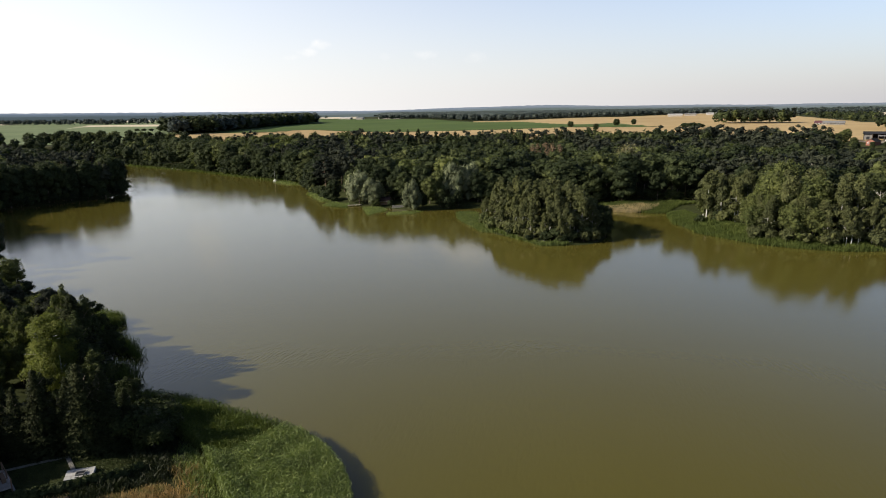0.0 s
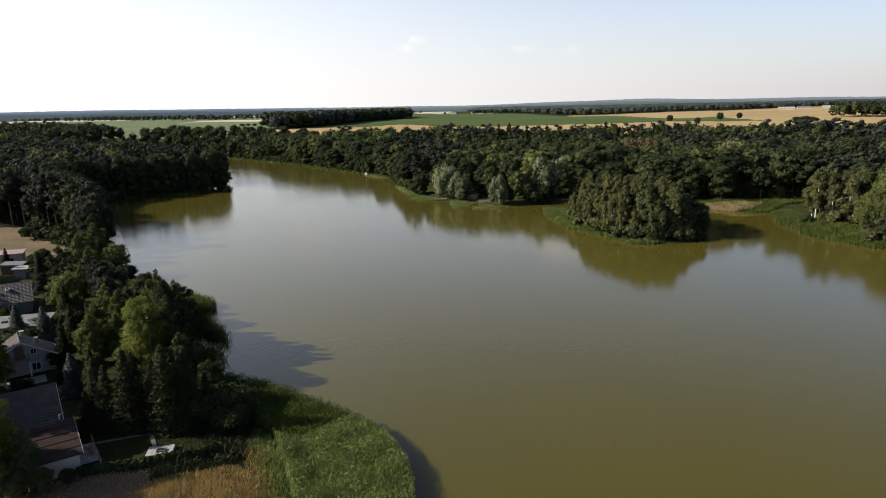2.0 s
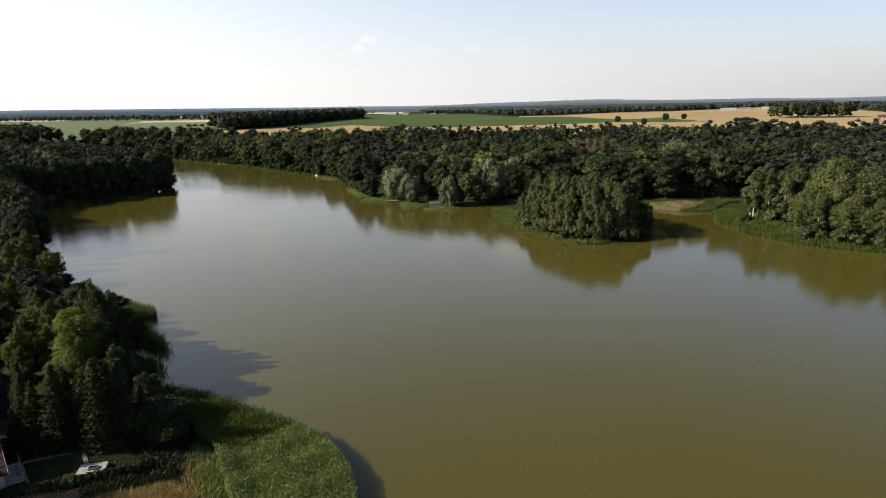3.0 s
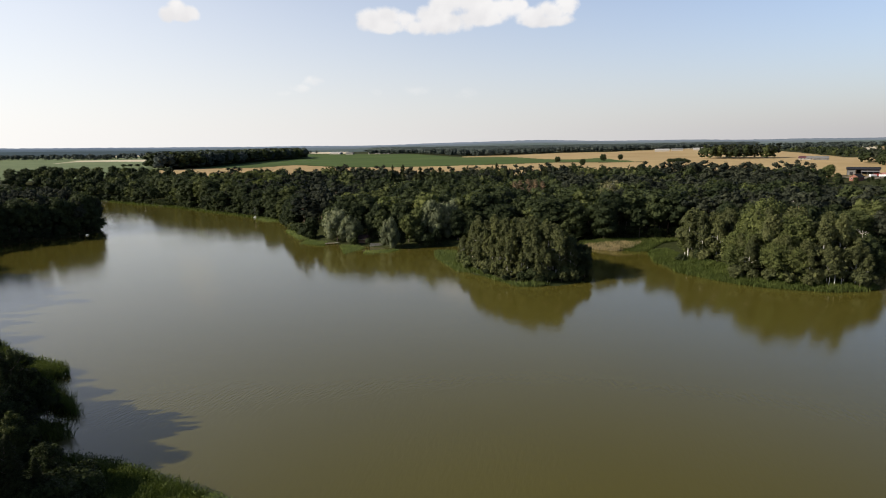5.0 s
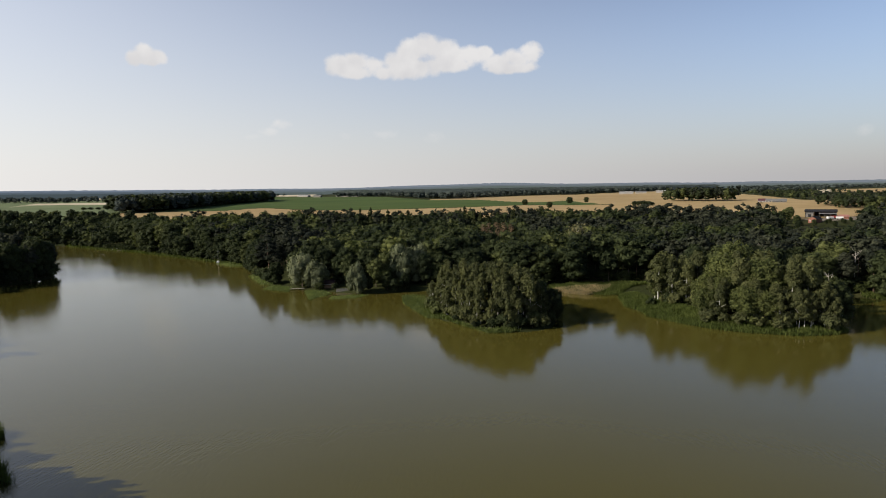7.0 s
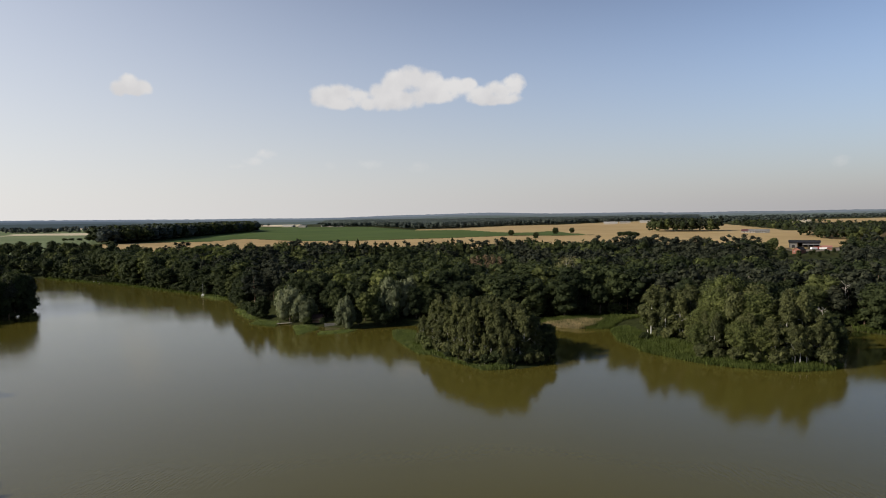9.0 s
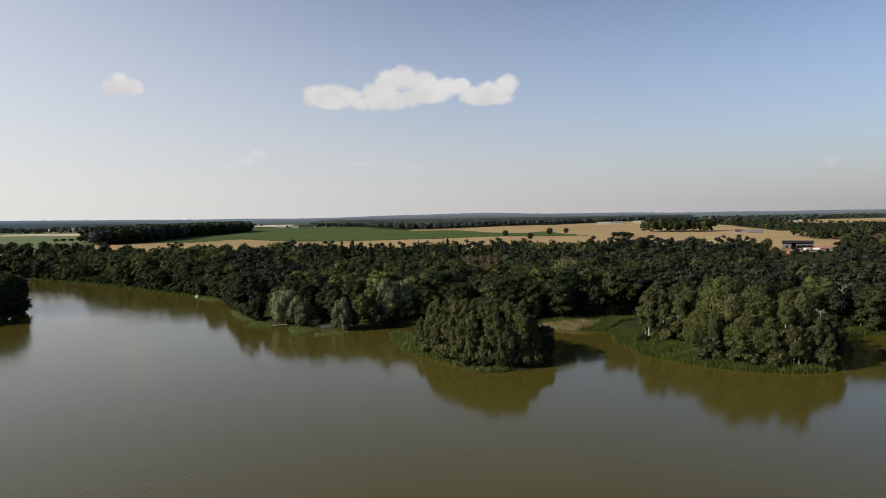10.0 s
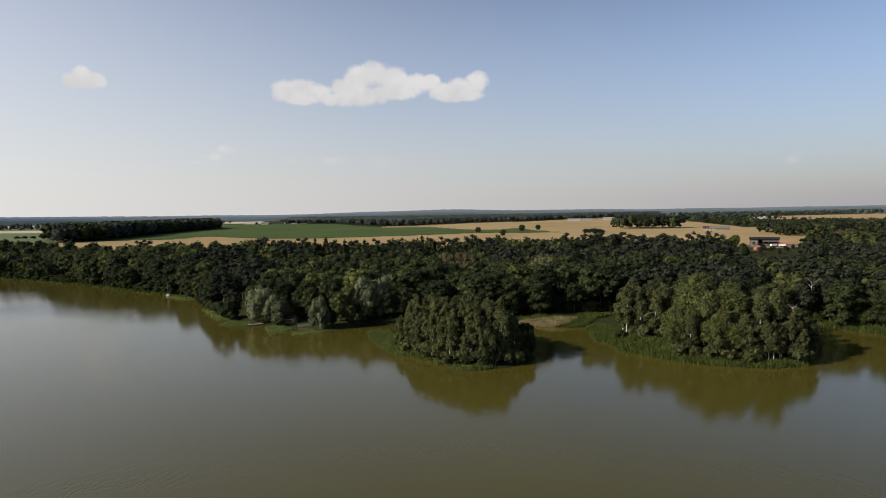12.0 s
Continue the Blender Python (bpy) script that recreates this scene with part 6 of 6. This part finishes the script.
reed_bed("tall_grass", [(-36.5, 56.5), (-40, 62), (-48, 69), (-50, 65), (-44.5, 57), (-43, 54.3), (-41.6, 52.2), (-45.8, 48.9), (-44, 46.2), (-41, 49), (-37.6, 52.4)], 40, 0.6, 0.08, GRASS_TALL_SHADE, "tall grass behind the reeds, shade put into its green", 63, None, 0.5, "grass")
reed_bed("dry_grass", [(-235, 184), (-205, 178), (-172, 166), (-147, 152), (-139, 136), (-143, 127), (-170, 127), (-225, 150)], 2.4, 0.35, 0.08, GRASS_DRY, "tufts of dry brown grass on the mown meadow", 66, None, 0.6, "grass")
reed_bed("meadow_grass", [(-39, 56.5), (-42, 65), (-35, 58), (-30, 51), (-25, 43), (-16, 35), (-27, 30), (-31, 42), (-34, 51)], 60, 0.6, 0.06, REED, "yellow-green meadow grass beside the reeds", 64, None, 0.5, "grass")
reed_bed("dry_grass", [(-39, 55.5), (-36, 57), (-31, 49), (-26, 41), (-20, 34), (-27, 30), (-31, 40), (-35, 50)], 26, 0.75, 0.05, GRASS_DRY, "dry golden stalks among the green meadow grass", 67, None, 0.5, "grass")
reed_bed("sparse_grass", [(-58, 43), (-50, 47), (-45, 48.5), (-42, 44), (-39, 37), (-48, 33), (-62, 35)], 32, 0.22, 0.05, GRASS_DRY, "sparse grass on trodden earth", 65, None, 0.6, "grass")
field("bare_earth", [(-56, 44), (-50, 46.5), (-45, 48), (-42, 44), (-40, 38), (-48, 34), (-60, 36)], DIRT, "bare trodden earth beside the hedge", 0.05, 0.35, 0.35, "bare earth")


# ---------------------------------------------------------------- across the lake
def lakeside():
    hut = gable_house("hut", -52.5, 266.5, 85, 3.6, 3.4, 2.0, 3.2, WOOD_BROWN, FELT_BROWN, "small brown wooden hut among trees by the water", 5, category="hut")
    window(hut, "y-", 0.8, 0.9, 0.8, 0.8, 1.8)
    door_on(hut, "y-", -0.7, 0.8, 1.7, 1.8, 0.1, WHITE_PAINT)
    f = new("plank_fence")
    f.matrix_basis = pose(-45.5, 259.5, gz(-45.5, 259.5), 0, 0, 12)
    for i in range(16):
        part("plank", one_block(-3.0 + i * 0.38, -2.66 + i * 0.38, -0.02, 0.02, -0.2, 1.05 + 0.05 * math.sin(i * 2.3)), PLASTER, f)
    for i in range(4):
        part("post", one_block(-2.95 + i * 1.9, -2.85 + i * 1.9, 0.02, 0.12, -0.3, 1.15), WOOD_GREY, f)
    part("rail", one_block(-3.0, 3.05, 0.02, 0.07, 0.7, 0.8), WOOD_GREY, f)
    tagged(f, "low pale painted plank fence at the water's edge", "fence")
    for x, y, a, n, txt in ((-66, 266.5, 20, 6, "small wooden landing stage among reeds"), (-236, 455, 35, 12, "long low jetty on the far bank")):
        j = new("jetty")
        j.matrix_basis = pose(x, y, 0.45, 0, 0, a)
        for i in range(n):
            part("board", one_block(-n * 0.5 + i, -n * 0.5 + i + 0.94, -0.7, 0.7, 0, 0.07), WOOD_GREY, j)
        for i in range(0, n, 3):
            for yy in (-0.6, 0.6):
                part("pile", one_block(-n * 0.5 + i + 0.4, -n * 0.5 + i + 0.55, yy - 0.07, yy + 0.07, -1.6, 0.0), WOOD_BROWN, j)
        tagged(j, txt, "jetty")
    boat("sailing_boat", -138.5, 371, 105, 5.5, True, "white sailing boat with a bare mast moored by reeds")
    boat("rowing_boat", -249, 463, 60, 4.0, False, "small white rowing boat by the far jetty")


def boat(name, x, y, ang, L, mast, label):
    ob = new(name)
    ob.matrix_basis = pose(x, y, 0.0, 0, 0, ang)
    bm = bmesh.new()
    rings = []
    for i in range(9):
        t = i / 8
        w = L * 0.17 * math.sin(math.pi * (0.28 + 0.72 * t) if t < 0.98 else math.pi) ** 0.7 + 0.03
        xx = -L / 2 + L * t
        top = 0.55 + 0.25 * t * t
        rings.append([bm.verts.new(p) for p in ((xx, -w, top), (xx, -w * 0.75, 0.05), (xx, 0, -0.2), (xx, w * 0.75, 0.05), (xx, w, top), (xx, 0, top + 0.08))])
    for a, b in zip(rings, rings[1:]):
        for k in range(6):
            bm.faces.new((a[k], a[(k + 1) % 6], b[(k + 1) % 6], b[k]))
    bm.faces.new(rings[0])
    bm.faces.new(rings[-1][::-1])
    bmesh.ops.recalc_face_normals(bm, faces=bm.faces)
    part("hull", bm, WHITE_PAINT, ob)
    part("gunwale", pipe([(-L / 2, -L * 0.15, 0.56), (0, -L * 0.175, 0.62), (L * 0.3, -L * 0.12, 0.72)], 0.04), None, ob)
    if mast:
        part("mast", pipe([(L * 0.1, 0, 0.5), (L * 0.1, 0, 7.2)], 0.1), None, ob)
        part("boom", pipe([(L * 0.1, 0, 1.3), (-L * 0.4, 0, 1.3)], 0.05), None, ob)
        part("cabin", one_block(-0.2, L * 0.3, -0.5, 0.5, 0.6, 1.0, bev=0.08), WHITE_PAINT, ob)
    tagged(ob, label, "boat")


lakeside()


def barn(x, y, ang):
    """A long open-fronted barn under one dark pitch, with a closed bay and a lean-to."""
    ob = new("barn")
    ob.matrix_basis = pose(x, y, gz(x, y) - 0.1, 0, 0, ang) @ Matrix.Diagonal((0.72, 0.9, 0.74, 1))
    part("wall", one_block(-16, 16, 7.6, 8, 0, 8.2), BOARDS_DARK, ob, "dark boarded rear wall")
    for xx in (-16, 15.7):
        part("wall", prism([(0, 0), (16, 0), (16, 8.2), (0, 6.6)], 0, 0.3), BOARDS_DARK, ob).matrix_basis = pose(xx + 0.3, -8, 0, 0, 0, 90)
    part("bay", one_block(-15.6, -7.5, -7.6, 7.5, 0, 5.6, bev=0.05), PLASTER_GREY, ob, "pale plastered closed bay")
    door_on(part("bay_front", one_block(-15.5, -7.6, -7.75, -7.62, 0.02, 5.5), PLASTER_GREY, ob), "y-", -11.5, 3.2, 3.6, 7.76, 0.05, ROOF_DARK)
    for xx in (-7, -1.5, 4, 9.5, 15.3):
        part("post", one_block(xx - 0.18, xx + 0.18, -7.9, -7.55, 0, 6.6), WOOD_BROWN, ob, "brown timber post")
    roof = part("roof", prism([(-8.9, 6.55), (8.7, 8.35), (8.7, 8.7), (-8.9, 6.9)], -17, 17), ROOF_DARK, ob, "dark sheet roof of low pitch")
    roof.matrix_basis = pose(0, 0, 0, 0, 0, 90)
    for k in range(9):
        r = part("roof_rib", prism([(-8.9, 6.91), (8.7, 8.71), (8.7, 8.78), (-8.9, 6.98)], -0.08, 0.08), ROOF_DARK, ob)
        r.matrix_basis = pose(-16 + 4 * k, 0, 0, 0, 0, 90)
    part("lean_to_roof", prism([(-3.2, 4.3), (2.0, 5.1), (2.0, 5.3), (-3.2, 4.5)], -9.0, 9.0), FELT_GREY, ob, "pale grey lean-to roof").matrix_basis = pose(7, -10, 0, 0, 0, 90)
    for xx in (-1.5, 4, 9.5, 15.3):
        part("post", one_block(xx - 0.14, xx + 0.14, -12.9, -12.6, 0, 4.35), WOOD_GREY, ob, "weathered timber post")
    tagged(ob, "long open-fronted farm barn under a dark sheet roof", "barn")


def trailer(x, y, ang, mat, label):
    t = new("farm_trailer")
    t.matrix_basis = pose(x, y, gz(x, y), 0, 0, ang)
    part("box", one_block(-2.6, 2.6, -1.15, 1.15, 0.9, 2.5, bev=0.05), mat, t)
    part("chassis", one_block(-2.5, 2.8, -0.5, 0.5, 0.6, 0.88), ROOF_DARK, t)
    for wx in (-1.6, 1.6):
        for wy in (-1.1, 1.1):
            v, f = tube([(wx, wy - 0.12, 0.5), (wx, wy + 0.12, 0.5)], [0.5, 0.5], 10)
            part("wheel", from_arrays("wheel", v, [f, np.array([[0, 1, 2, 3], [0, 3, 4, 5], [0, 5, 6, 7], [0, 7, 8, 9]])], ROOF_DARK), None, t)
    part("drawbar", one_block(2.8, 4.4, -0.08, 0.08, 0.6, 0.75), METAL, t)
    tagged(t, label, "trailer")


def farm():
    field("farm_yard", [(288, 548), (302, 541), (326, 540), (335, 560), (300, 578), (284, 560)], DIRT_PALE, "trodden pale earth of the farm yard", 0.15, 1.5, 1.5, "yard")
    barn(306, 570, -28)
    r = gable_house("brick_house", 284, 537, -52, 10, 6.2, 3.4, 5.2, BRICK_RED, ROOF_DARK, "red brick farm building with a dark roof", 6, category="farm building")
    for al in (-1.5, 1.4):
        window(r, "y-", al, 1.2, 1.0, 1.2, 5.0)
    door_on(r, "x-", 0.5, 1.4, 2.2, 3.1, 0.05)
    window(r, "x-", -3, 1.2, 1.1, 1.3, 3.1)
    g = gable_house("brick_house", 315, 552, -118, 7, 4.6, 2.2, 3.4, BRICK_RED, TILE_PINK, "low brick outbuilding with a faded red roof", 6, category="farm building")
    door_on(g, "y-", 0.0, 1.6, 1.9, 3.5, 0.05)
    trailer(303, 550, 10, WHITE_PAINT, "white farm trailer in the yard")
    trailer(309, 547, -20, WHITE_PAINT, "white farm trailer beside the barn")
    trailer(308, 553, 0, RED_PAINT, "red farm trailer beside the barn")
    for x, y, l, w, roof, txt in ((362, 805, 9, 8, TILE_RED, "small white farmhouse with a red roof"), (376, 792, 15, 7, FELT_GREY, "long white farm shed with a pale roof"), (367, 800, 6, 5, FELT_GREY, "small white shed beside the farmhouse")):
        h = gable_house("farmhouse", x, y, 62, l, w, 2.6, 4.8, PLASTER if l < 10 else PLASTER_GREY, roof, txt, 5)
        for al in (-2, 1.5):
            window(h, "x-", al, 1.0, 1.4, 1.4, w / 2)



def far_shed(x, y, ang, l, w, mat):
    ob = new("farm_shed")
    ob.matrix_basis = pose(x, y, gz(x, y) - 0.1, 0, 0, ang)
    part("wall", prism([(-w / 2, 0), (w / 2, 0), (w / 2, 4.2), (0, 6.2), (-w / 2, 4.2)], -l / 2, l / 2), PLASTER, ob)
    for sgn in (-1, 1):
        part("roof_slope", prism([(0, 6.25), (sgn * (w / 2 + 0.6), 3.95), (sgn * (w / 2 + 0.6), 4.15), (0, 6.45)], -l / 2 - 0.4, l / 2 + 0.4), mat, ob)
    part("gate", one_block(-w * 0.2, w * 0.2, -l / 2 - 0.06, -l / 2 - 0.01, 0, 3.6), ROOF_DARK, ob, "dark closed gate")
    tagged(ob, "distant pale farm shed in open fields", "shed", "far farm sheds")


farm()
for x_, y_, a_, l_, w_, m_ in [(-438, 1789, 70, 34, 14, 0), (-381, 1706, 80, 20, 12, 1), (-319, 1735, 75, 36, 14, 0), (-292, 1754, 85, 18, 12, 0), (362, 1471, 75, 30, 14, 0), (414, 1546, 80, 24, 12, 1), (470, 1578, 70, 22, 12, 0)]:
    far_shed(x_, y_, a_, l_, w_, FELT_GREY if m_ else CONCRETE)
for x_, y_, h_ in ((296, 500, 6), (272, 515, 6), (252, 498, 8), (306, 508, 7), (244, 505, 9), (322, 520, 8), (256, 535, 11), (334, 548, 11), (340, 556, 13), (345, 545, 12), (336, 538, 9), (266, 548, 11), (276, 562, 11), (262, 522, 9), (284, 508, 5), (292, 530, 4), (300, 527, 4), (308, 530, 4), (316, 533, 4.5), (324, 530, 5), (286, 524, 4), (329, 540, 6), (297, 519, 4)):
    tree("broadleaf", x_, y_, h_, 1, "round the farm yard", 1.2, "trees round the farm")
